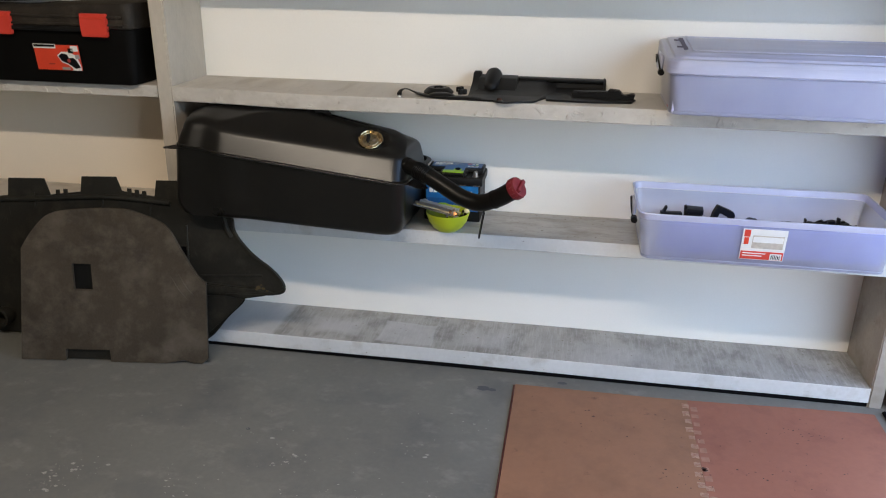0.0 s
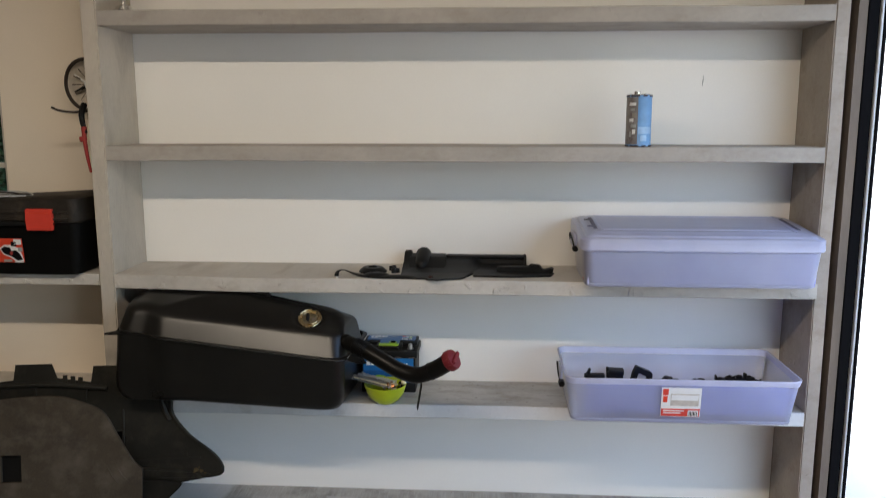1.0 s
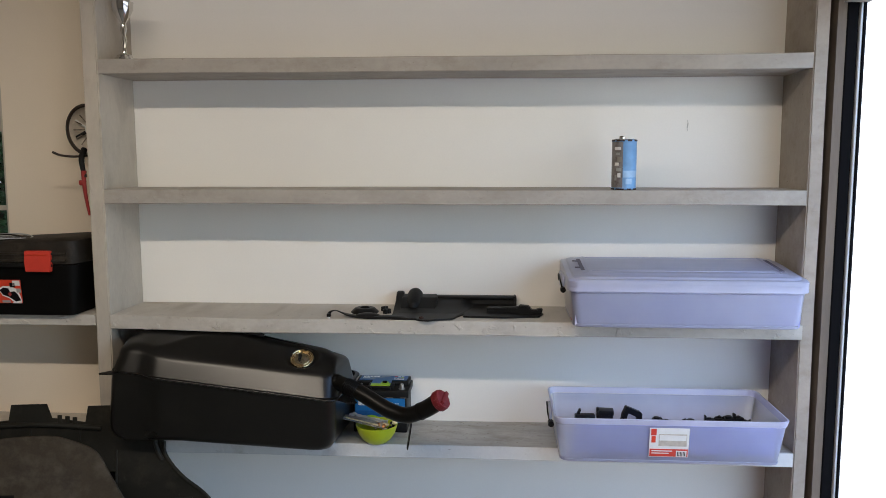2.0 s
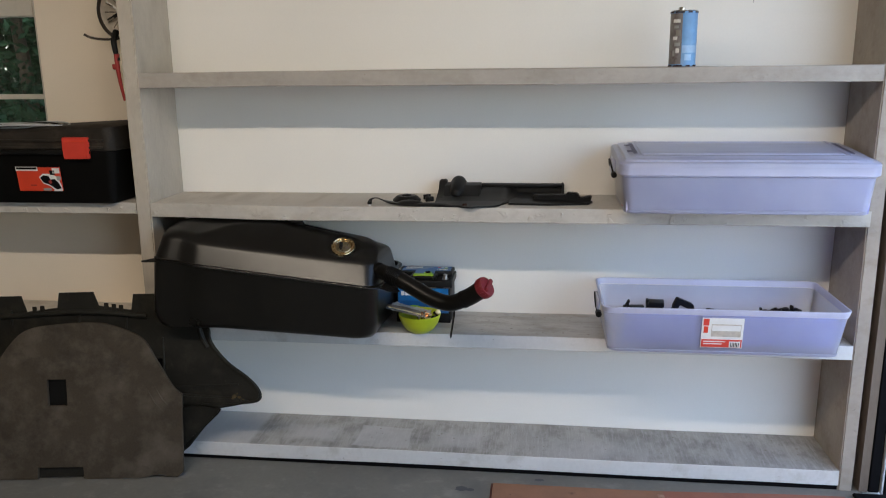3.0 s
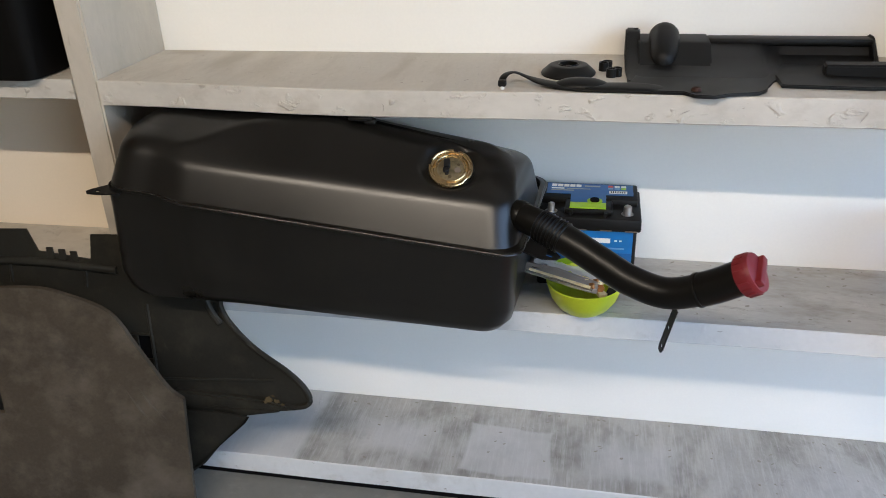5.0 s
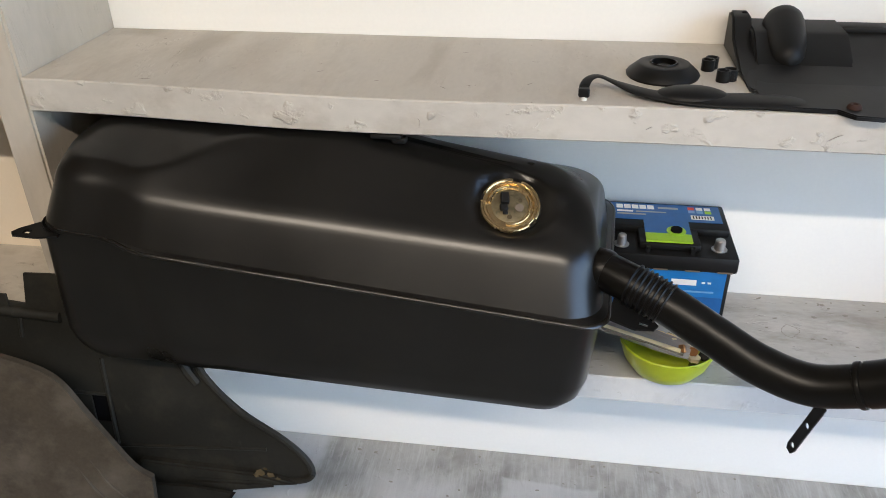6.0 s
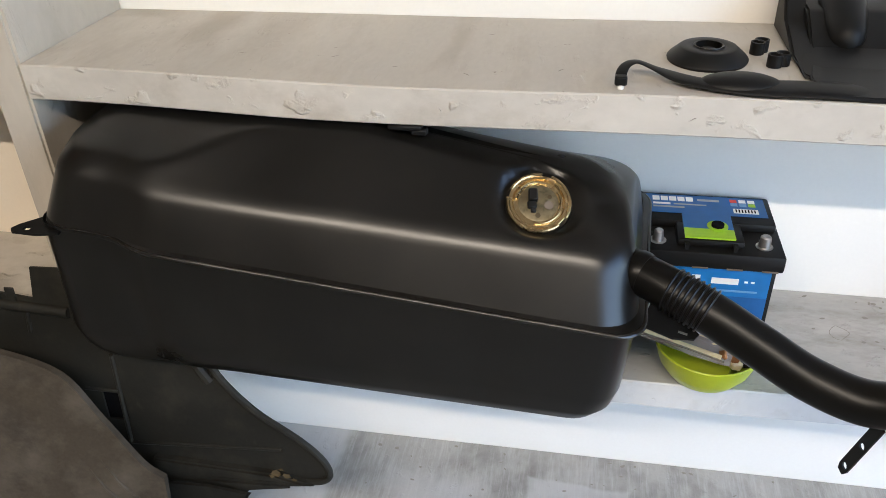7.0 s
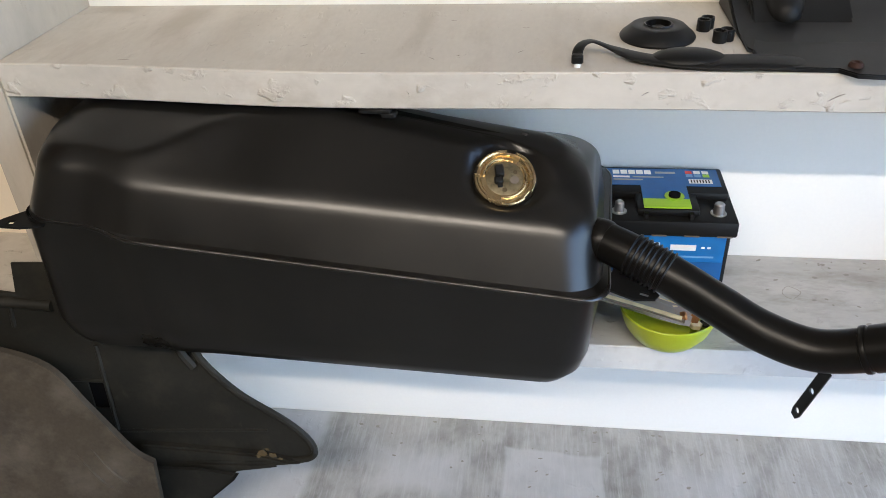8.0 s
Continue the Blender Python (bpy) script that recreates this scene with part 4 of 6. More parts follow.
    part("sleeve", tube(line[i:], lambda u: 0.0272, 28), M_RUBBER, neck)
    part("joint_ring", lathe([(0.0250, -0.006), (0.0276, -0.005), (0.0282, -0.002), (0.0276, 0.001), (0.0250, 0.002)], 28, aim(line[i - 1], line[i] - line[i - 1])), M_RUBBER, neck)
    d = (line[-1] - line[-3]).normalized()
    c = aim(line[-1] - 0.004 * d, d) @ Matrix.Scale(0.92, 4)
    cap = part("filler_cap", lathe([(0.028, 0), (0.0335, 0.001), (0.035, 0.004), (0.035, 0.022), (0.033, 0.028), (0.024, 0.031), (0.001, 0.031)], 40, c), M_CAP, t, "matt red screw cap")
    part("grip", moved(box(-0.031, 0.031, -0.0075, 0.0075, 0.02, 0.040, 0.004, 2), c @ pose(0, 0, 0, 0, 0, 20)), M_CAP, cap)
    for k in range(18):
        part("cap_rib", moved(box(0.0345, 0.0362, -0.0018, 0.0018, 0.004, 0.021), c @ pose(0, 0, 0, 0, 0, 20 * k)), M_CAP, cap)
    # hanging bracket with two holes
    a, b = Vector((-0.227, 2.290, 0.653)), Vector((-0.2415, 2.307, 0.568))
    ln = (b - a).length
    yv = (a - b).normalized()
    zv = Vector((-1, -0.35, 0.25))
    zv = (zv - zv.dot(yv) * yv).normalized()
    m = Matrix.Translation(b) @ Matrix((yv.cross(zv), yv, zv)).transposed().to_4x4()
    w = 0.0075
    out = [(w, 0.0), (w, ln), (-w, ln), (-w, 0.0), (-0.6 * w, -0.008), (0.6 * w, -0.008)]
    part("bracket", plate(out, 0.0025, m, [(0.0, 0.004, 0.0042), (0.0, 0.046, 0.0042)]), M_BLACK, t, "thin black steel bracket strip")


build_tank()


# ---- splash guard and felt board on the floor ----
def lean(x0, y0, rx, rz):
    """Own x along the sheet, own y up the sheet, own z out of its back."""
    return pose(x0, y0, 0.0, 90 - rx, 0, rz) @ Matrix.Diagonal((1, 1, -1, 1))


def build_guard():
    g = thing("splash_guard", (-1.5, 2.45, 0.0), "black plastic under-engine splash guard leaning on the shelves", "splash guard")
    m = lean(0, 2.44, 4.3, 0)
    k = 1.0028
    fin = spline([(-1.115, 0.505), (-1.108, 0.455), (-1.055, 0.388), (-0.985, 0.336), (-0.950, 0.301), (-0.937, 0.272), (-0.945, 0.254), (-0.975, 0.245), (-1.03, 0.238), (-1.09, 0.229)], 5)
    fin += [Vector((-1.15, 0.15)), Vector((-1.21, 0.075)), Vector((-1.24, 0.05))]
    top = [(-2.45, 0.0), (-2.45, 0.47), (-2.2, 0.50), (-2.03, 0.525)]
    for a, b, h in ((-1.955, -1.815, 0.598), (-1.668, -1.538, 0.620), (-1.388, -1.25, 0.622)):
        base = 0.535 if a < -1.9 else 0.565
        top += [(a - 0.01, base), (a, h), (b, h + 0.006), (b + 0.018, base + 0.012)]
    top = top[:-1] + [(-1.2, 0.625), (-1.14, 0.53)]
    outline = top + [(p[0], p[1]) for p in fin] + [(-1.3, 0.02), (-1.9, 0.004)]
    outline = [(x, y * k) for x, y in outline]
    part("panel", plate(outline, 0.004, m, [(-1.322, -1.283, 0.335, 0.393)]), M_GUARD, g, smooth=30)
    # black sheet behind the slot gives the shade of its depth
    part("slot_shade", moved(box(-1.35, -1.26, 0.32, 0.41, 0.010, 0.013), m), M_SEAL, g)
    # raised rims and ribs
    up = lambda x, z, off=0.0: m @ Vector((x, z * k, -off))
    rim = [up(p[0], p[1], 0.002) for p in fin]
    part("rim", tube(rim, 0.006, 8), M_GUARD, g)
    part("ledge", tube(spline([up(-2.3, 0.505), up(-1.95, 0.522), up(-1.59, 0.552), up(-1.34, 0.545)], 6), 0.010, 10), M_GUARD, g)
    part("rib", tube([up(-1.29, 0.286), up(-1.015, 0.308)], 0.0035, 8), M_GUARD, g)
    part("rib", tube([up(-1.286, 0.47), up(-1.290, 0.285)], 0.004, 8), M_GUARD, g)
    part("rib", tube([up(-1.35, 0.395), up(-1.288, 0.395)], 0.0035, 8), M_GUARD, g)
    for x in (-1.86, -1.60, -1.42):
        part("rib", tube([up(x, 0.50), up(x + 0.006, 0.552)], 0.004, 8), M_GUARD, g)
    for x, z in ((-1.765, 0.553), (-1.735, 0.557), (-1.49, 0.574), (-1.462, 0.571), (-1.435, 0.568)):
        part("tooth", moved(box(x - 0.008, x + 0.008, z - 0.012, z + 0.016, -0.003, 0.001, 0.001), m), M_GUARD, g)
    part("lip", tube(spline([up(-1.15, 0.52, 0.002), up(-1.135, 0.47, 0.006), up(-1.12, 0.44, 0.006)], 4), 0.008, 8), M_GUARD, g)
    part("gusset", plate([(-1.27, 0.05), (-1.10, 0.222), (-0.96, 0.246), (-1.03, 0.262), (-1.25, 0.268)], 0.018, m @ pose(0, 0, -0.014), bevel=0.004), M_GUARD, g)
    part("foot_bulge", plate([(-1.20, 0.165), (-1.115, 0.215), (-1.0, 0.240), (-1.005, 0.250), (-1.14, 0.243), (-1.20, 0.225)], 0.012, m @ pose(0, 0, -0.020), bevel=0.005), M_GUARD, g)
    part("boss", lathe([(0.03, 0.0), (0.035, 0.02), (0.035, 0.05), (0.024, 0.05), (0.022, 0.01)], 20, aim(up(-2.03, 0.075), (0, -1, 0.1))), M_GUARD, g)
    rnd = random.Random(4)
    for x, z, r in ((-1.026, 0.270, 0.010), (-1.008, 0.266, 0.007), (-1.034, 0.262, 0.005), (-0.995, 0.259, 0.005), (-1.016, 0.279, 0.004)):
        blot = [(x + r * rnd.uniform(0.6, 1.3) * math.cos(a), z + 0.7 * r * rnd.uniform(0.6, 1.3) * math.sin(a)) for a in [0.45 * q for q in range(14)]]
        part("mud_stain", plate(blot, 0.0008, m @ pose(0, 0, -0.0155)), M_MUD, g, "dried yellow-brown mud")
    # hollow box-shaped foot under the fin
    part("foot_box", plate([(-1.222, 0.070), (-1.085, 0.205), (-1.070, 0.228), (-1.150, 0.236), (-1.235, 0.232), (-1.240, 0.11)], 0.012, m @ pose(0, 0, -0.026), bevel=0.006), M_GUARD, g)


build_guard()


def build_felt_board():
    b = thing("felt_board", (-1.53, 2.30, 0.0), "dusty dark brown felt trim board leaning on the splash guard", "trim board")
    m = Matrix.Translation((-1.2, 2.345, 0.0)) @ pose(0, 0, 0, 90 - 7.4, 0, 7.75) @ Matrix.Diagonal((1, 1, -1, 1))
    arc = spline([(-0.618, 0.409), (-0.568, 0.478), (-0.506, 0.531), (-0.40, 0.549), (-0.27, 0.553), (-0.20, 0.538), (-0.113, 0.497), (-0.066, 0.418), (-0.015, 0.327), (0.016, 0.298)], 5)
    outline = [(-0.658, 0.004)] + [(p[0], p[1]) for p in arc] + [(0.012, 0.2), (0.008, 0.022), (-0.012, 0.004), (-0.045, 0.006), (-0.075, 0.015), (-0.105, 0.010), (-0.135, 0.003), (-0.18, 0.002), (-0.337, 0.002), (-0.339, 0.046), (-0.496, 0.045), (-0.498, 0.003)]
    bm = plate(outline, 0.012, m, [(-0.446, -0.380, 0.264, 0.358)])
    part("panel", bm, M_BOARD, b, smooth=30)
    for q, (x, z) in enumerate(((-0.080, 0.335), (-0.105, 0.322))):
        fold = spline([m @ Vector((x, z, -0.0005)), m @ Vector((x + 0.025, z - 0.05, -0.0015)), m @ Vector((x + 0.055, z - 0.085, 0.0))], 5)
        part("fold", tube(fold, lambda u: 0.0005 + 0.0026 * math.sin(math.pi * u), 8), M_BOARD, b)
    # dark sheets behind both openings, in place of the shade within
    part("recess", moved(box(-0.475, -0.365, 0.250, 0.374, 0.0125, 0.016), m), M_BLACK, b, "dark sheet giving the shade inside the square hole")
    part("recess", moved(box(-0.515, -0.32, 0.006, 0.06, 0.0125, 0.016), m), M_GUARD, b, "dark sheet giving the shade inside the foot slot")


build_felt_board()

# ---- battery and bowl beside the tank ----
def build_battery():
    b = thing("car_battery", (-0.374, 2.67, 0.507), "black car battery with blue and lime-green labels", "battery")
    part("case", box(-0.470, -0.278, 2.604, 2.744, 0.5075, 0.640, 0.004, 2), M_BLACK, b)
    lid = part("lid", merge(box(-0.477, -0.271, 2.597, 2.747, 0.636, 0.663, 0.004, 2), box(-0.470, -0.277, 2.662, 2.746, 0.6625, 0.6770, 0.004, 2),
                            box(-0.420, -0.327, 2.612, 2.664, 0.6625, 0.6750, 0.004, 2)), M_BLACK, b)
    for x, r in ((-0.446, 0.0068), (-0.298, 0.0076)):
        part("terminal", lathe([(0.012, 0.662), (0.012, 0.664), (r + 0.001, 0.664), (r, 0.679), (r - 0.002, 0.681), (0.0005, 0.681)], 20, pose(x, 2.625, 0)), M_LEAD, lid, "grey lead terminal post")
    for k in range(4):
        x = -0.445 + 0.048 * k
        part("notch", box(x, x + 0.022, 2.5955, 2.5975, 0.6375, 0.6395), M_TAUPE, lid)
    part("handle", merge(box(-0.41, -0.337, 2.603, 2.609, 0.650, 0.656, 0.001), box(-0.41, -0.404, 2.603, 2.620, 0.650, 0.672), box(-0.343, -0.337, 2.603, 2.620, 0.650, 0.672)), M_BLACK, lid)
    top = part("top_label", merge(box(-0.460, -0.286, 2.682, 2.738, 0.6775, 0.6782), box(-0.410, -0.340, 2.640, 2.682, 0.6755, 0.6782)), M_BLUE, b, "blue printed top label")
    part("green_label", box(-0.410, -0.340, 2.615, 2.640, 0.6755, 0.6782), M_GREEN, b, "lime-green label field")
    part("sight_ring", lathe([(0.015, 0), (0.015, 0.0012), (0.0005, 0.0012)], 24, pose(-0.362, 2.648, 0.6780)), M_GREEN, b)
    part("sight_glass", lathe([(0.009, 0), (0.009, 0.004), (0.0005, 0.004)], 20, pose(-0.362, 2.648, 0.6790)), M_SEAL, b)
    bar = lambda x0, x1, y0, y1, m: part("print_bar", box(x0, x1, y0, y1, 0.6783, 0.6788), m, top)
    # blocky white mark, fine lines, coloured symbols, code patch
    for k in range(5):
        bar(-0.451 + 0.0125 * k, -0.4405 + 0.0125 * k, 2.718, 2.731, M_WHITE)
    bar(-0.384, -0.352, 2.721, 2.727, M_GREYP), bar(-0.451, -0.425, 2.706, 2.711, M_WHITE), bar(-0.420, -0.372, 2.707, 2.710, M_GREYP), bar(-0.451, -0.405, 2.697, 2.701, M_GREYP)
    for k in range(3):
        bar(-0.336 + 0.013 * k, -0.326 + 0.013 * k, 2.722, 2.731, M_RED if k == 0 else M_WHITE), bar(-0.336 + 0.013 * k, -0.326 + 0.013 * k, 2.711, 2.720, M_GREEN if k == 2 else M_CANBLUE)
    bar(-0.334, -0.298, 2.690, 2.703, M_WHITE)
    for k in range(7):
        part("print_bar", box(-0.331 + 0.0045 * k, -0.329 + 0.0045 * k, 2.692, 2.701, 0.6788, 0.6790), M_SEAL, top)
    front = part("front_label", box(-0.463, -0.285, 2.6028, 2.6036, 0.545, 0.634), M_BLUE_BRIGHT, b, "blue printed front label")
    fbar = lambda x0, x1, z0, z1, m: part("print_bar", box(x0, x1, 2.6020, 2.6027, z0, z1), m, front)
    for k in range(5):
        fbar(-0.452 + 0.0145 * k, -0.440 + 0.0145 * k, 0.607, 0.622, M_WHITE)
    fbar(-0.366, -0.328, 0.609, 0.619, M_WHITE)
    fbar(-0.320, -0.315, 0.613, 0.616, M_WHITE), fbar(-0.311, -0.306, 0.613, 0.616, M_WHITE), fbar(-0.36, -0.30, 0.596, 0.599, M_CANBLUE)
    fbar(-0.463, -0.285, 0.546, 0.588, M_BLUE), part("print_bar", box(-0.45, -0.40, 2.6012, 2.6019, 0.560, 0.566), M_WHITE, front)
    part("green_flash", lathe([(0.03, 0), (0.03, 0.0012), (0.0005, 0.0012)], 28, aim((-0.405, 2.6010, 0.556), (0, -1, 0)) @ Matrix.Diagonal((1, 0.55, 1, 1))), M_GREEN, b)


build_battery()


def build_bowl():
    c = (-0.373, 2.514, 0.507)
    prof = [(0.0005, 0.0), (0.030, 0.0), (0.034, 0.003), (0.046, 0.013), (0.058, 0.032), (0.0655, 0.056), (0.067, 0.062), (0.0655, 0.0635), (0.0635, 0.062), (0.055, 0.034), (0.044, 0.016), (0.03, 0.006), (0.0005, 0.005)]
    bowl = solid("bowl", lathe([(1.08 * r, 1.02 * z) for r, z in prof], 48, pose(*c)), M_BOWL, "lime-green plastic bowl holding small hardware", "bowl")
    bag = thing("parts_bag", (-0.40, 2.53, 0.55), "clear bag of brass studs lying across the bowl", "parts bag")
    lay = Matrix.Translation((-0.405, 2.500, 0.578)) @ pose(0, 0, 0, -8, 7, -14)
    nx, ny = 34, 22

    def film(lift):
        """A stretched film with creases along its length, pinched at its far end."""
        rows = []
        for i in range(nx + 1):
            u = i / nx
            wide = 0.030 * (0.55 + 0.45 * math.sin(math.pi * (0.15 + 0.75 * u)))
            rows.append([lay @ Vector((-0.088 + 0.150 * u, wide * (2 * j / ny - 1) + 0.004 * math.sin(5 * u), lift * math.sin(math.pi * j / ny) * (0.7 + 0.3 * math.sin(2.4 * u)) + 0.0028 * noise.noise(Vector((u * 3.5, j * 0.9, lift * 300))))) for j in range(ny + 1)])
        return rows
    bm = bmesh.new()
    over, under = ([[bm.verts.new(p) for p in row] for row in film(h)] for h in (0.013, -0.005))
    for grid in (over, under):
        for a, b in zip(grid, grid[1:]):
            for j in range(ny):
                bm.faces.new((a[j], a[j + 1], b[j + 1], b[j]))
    part("bag", bm, M_CLEAR, bag, "thin creased clear plastic bag")
    rnd = random.Random(3)
    for k in range(9):
        a = Vector((-0.080 + 0.012 * rnd.random(), -0.021 + 0.0048 * k, 0.002 + 0.0035 * (k % 2)))
        end = a + Vector((0.120 + 0.02 * rnd.random(), rnd.uniform(-0.006, 0.006), rnd.uniform(-0.001, 0.002)))
        part("stud", tube([lay @ a, lay @ end], 0.0030, 8), M_BRONZE if k % 3 else M_STEEL, bag)
    for k, (x, y) in enumerate(((0.050, -0.014), (0.060, 0.000), (0.052, 0.013), (0.036, -0.004), (0.066, -0.010))):
        part("stud_head", lathe([(0.0075, -0.003), (0.0075, 0.004), (0.005, 0.006), (0.0005, 0.006)], 6, lay @ pose(x, y, 0.006, 30 * k, 60 - 25 * k, 40 * k)), M_COPPER if k % 2 == 0 else M_BRONZE, bag, "coppery hexagon head")
    bm = bmesh.new()
    sheet_rows = [[bm.verts.new(lay @ Vector((-0.074 + 0.135 * i / 20, 0.012 + 0.034 * j / 8, 0.010 + 0.007 * noise.noise(Vector((i * 0.42, j * 0.55, 4.0))) + 0.004 * math.sin(1.9 * j)))) for j in range(9)] for i in range(21)]
    for a, b in zip(sheet_rows, sheet_rows[1:]):
        for j in range(8):
            bm.faces.new((a[j], a[j + 1], b[j + 1], b[j]))
    part("paper", bm, M_CLEAR_WHITE, bag, "crumpled whitish plastic flap")
    rnd = random.Random(11)
    for k, (x, y) in enumerate(((-0.340, 2.478), (-0.322, 2.490), (-0.343, 2.53), (-0.322, 2.545), (-0.36, 2.55), (-0.385, 2.548))):
        nut = thing("hex_bolt", (x, y, 0.55), "dark and brass hexagon bolt in the bowl", "bolt", "bolts in the bowl")
        m = Matrix.Translation((x, y, 0.560)) @ Euler((rnd.uniform(-0.9, 0.9), rnd.uniform(-0.9, 0.9), 0)).to_matrix().to_4x4()
        part("head", lathe([(0.010, 0), (0.010, 0.006), (0.008, 0.0075), (0.0005, 0.0075)], 6, m), M_BLACK if k % 2 else M_BRONZE, nut)
        part("shank", lathe([(0.005, -0.025), (0.005, 0.0)], 10, m), M_STEEL, nut)
    shiny = thing("hex_bolt", (-0.312, 2.53, 0.57), "brass-coloured bolt leaning on the bowl rim", "bolt", "bolts in the bowl")
    part("head", lathe([(0.009, 0), (0.009, 0.008), (0.006, 0.01), (0.0005, 0.01)], 6, pose(-0.312, 2.522, 0.572, 40, 20, 0)), M_BRONZE, shiny)
    part("shank", lathe([(0.005, -0.03), (0.005, 0.0)], 10, pose(-0.312, 2.522, 0.572, 40, 20, 0)), M_BLACK, shiny)


build_bowl()


# ---- storage boxes ----
def tub(x0, x1, y0, y1, z0, z1, mat, parent, wall=0.003, flare=0.012):
    """An open tub with flared walls, a rolled rim and a base fillet."""
    bm = bmesh.new()
    h = z1 - z0
    def loop(f, inset, r, z):
        g = flare * (1 - f)
        return ring(bm, x0 + g + inset, x1 - g - inset, y0 + g + inset, y1 - g - inset, r, lambda x: z, None, 4, 6)
    rows = [loop(0, 0.012, 0.02, z0), loop(0, 0.003, 0.025, z0 + 0.003), loop(0.06, 0, 0.028, z0 + 0.012), loop(0.86, 0, 0.03, z0 + 0.86 * h)]
    skin(rows, bm, True, False)
    part("tub", bm, mat, parent, smooth=35)
    bm = bmesh.new()
    rows = [loop(0.865, 0.0, 0.03, z0 + 0.865 * h), loop(0.87, -0.003, 0.032, z0 + 0.87 * h), loop(1, -0.005, 0.034, z1 - 0.002), loop(1, -0.004, 0.034, z1), loop(1, 0.001, 0.03, z1),
            loop(0.87, wall, 0.028, z0 + 0.87 * h)]
    skin(rows + [rows[0]], bm, False, False)
    part("rim", bm, M_LILAC_RIM, parent, "paler turned-over rim", smooth=35)
    bm = bmesh.new()
    rows = [loop(0, 0.004, 0.025, z0 + 0.0005), loop(0, -0.0015, 0.028, z0 + 0.004), loop(0.05, -0.0015, 0.029, z0 + 0.011), loop(0.06, 0.002, 0.028, z0 + 0.013)]
    skin(rows + [rows[0]], bm, False, False)
    part("foot", bm, M_LILAC_DEEP, parent, "moulded foot", smooth=35)


def wedge(x0, x1, y0, y1, z0, z1, z2, skew=0.13):
    """A lumpy filling, z1 high at its front and z2 at its back."""
    bm = box(x0, x1, y0, y1, z0, z1)
    bmesh.ops.subdivide_edges(bm, edges=bm.edges[:], cuts=11, use_grid_fill=True)
    for v in bm.verts:
        if v.co.z > z0 + 0.001:
            v.co.z = z0 + (v.co.z - z0) * (1 + (z2 - z1) / (z1 - z0) * (v.co.y - y0) / (y1 - y0))
            v.co += Vector((0.006, 0.006, 0.004)) * noise.noise(v.co * 22)
        v.co.x += skew * (v.co.y - y0) / (y1 - y0) * (x1 - v.co.x) / (x1 - x0)
    return bm


def build_boxes():
    b = thing("storage_box", (0.63, 2.54, 0.946), "lilac translucent plastic storage box with closed lid", "storage box", "storage boxes")
    tub(0.272, 1.004, 2.376, 2.725, 0.9465, 1.079, M_LILAC_DEEP, b)
    bm = bmesh.new()
    f = lambda i, r, z: ring(bm, 0.262 + i, 1.012 - i, 2.366 + i, 2.736 - i, r, lambda x: z + 0.004, None, 4, 6)
    skin([f(0.004, 0.03, 1.060), f(0, 0.036, 1.062), f(0, 0.036, 1.094), f(0.004, 0.036, 1.099), f(0.018, 0.03, 1.100), f(0.022, 0.03, 1.106), f(0.03, 0.03, 1.108),
          f(0.045, 0.025, 1.108), f(0.05, 0.025, 1.112), f(0.058, 0.022, 1.113)], bm, False, True)
    rise = lambda y: 0.022 * smoothstep(2.345, 2.74, y)
    for v in bm.verts:
        v.co.z += rise(v.co.y)
    lid = part("lid", bm, M_LILAC, b, "lilac snap-on lid with stepped rim")
    def on_lid(bm):
        for v in bm.verts:
            v.co.z += 0.004 + rise(v.co.y)
        return bm
    for a in (0.335, 0.935):
        part("lid_rib", on_lid(cut_box(a, a + 0.006, 2.44, 2.67, 1.111, 1.1155, 1)), M_LILAC, lid)
    for y in (2.45, 2.66):
        part("lid_rib", on_lid(box(0.345, 0.925, y - 0.003, y + 0.003, 1.111, 1.1155, 0.0015)), M_LILAC, lid)
    # recess lines of the lid, their darkness given by the strip colour
    for x in (0.318, 0.952):
        part("grip_mark", on_lid(cut_box(x - 0.006, x + 0.006, 2.46, 2.63, 1.1125, 1.1145, 1)), M_VIOLET_MARK, lid, "dull violet strip drawn for a dark recess line")
    for y in (2.50, 2.60):
        part("grip_mark", on_lid(box(0.296, 0.325, y - 0.006, y + 0.006, 1.1125, 1.1145)), M_VIOLET_MARK, lid)
    for x, s in ((0.262, -1), (1.012, 1)):
        clip = part("clip", merge(box(min(x, x + s * 0.010), max(x, x + s * 0.010), 2.49, 2.60, 1.050, 1.100, 0.004)), M_LILAC_RIM, b)
        hinge = tube([Vector((x + s * 0.006, 2.470, 1.053)), Vector((x + s * 0.006, 2.492, 1.053))], 0.009, 14)
        wire = tube(spline([(x + s * 0.008, 2.482, 1.057), (x + s * 0.013, 2.50, 1.078), (x + s * 0.013, 2.585, 1.090), (x + s * 0.010, 2.60, 1.066)], 5), 0.0028, 8)
        part("clip_hinge", merge(hinge, wire), M_BLACK, clip, "black clip hinge")
    part("bag", wedge(0.290, 0.988, 2.394, 2.700, 0.952, 1.058, 1.056, 0.0), M_BAG, b, "crumpled lilac plastic bag packed inside")
    part("red_item", rough_edges(box(0.283, 0.291, 2.44, 2.49, 0.955, 0.998, 0.003), 0.002, 40), M_RED, b, "red packet behind the cloudy wall")

    o = thing("storage_box", (0.60, 2.53, 0.507), "open lilac translucent plastic box with loose black fittings", "storage box", "storage boxes")
    tub(0.228, 0.960, 2.352, 2.700, 0.5075, 0.660, M_LILAC_DEEP, o, flare=0.02)
    part("liner", wedge(0.292, 0.930, 2.392, 2.672, 0.532, 0.626, 0.545), M_LINER, o, "violet-blue plastic bag under the fittings")
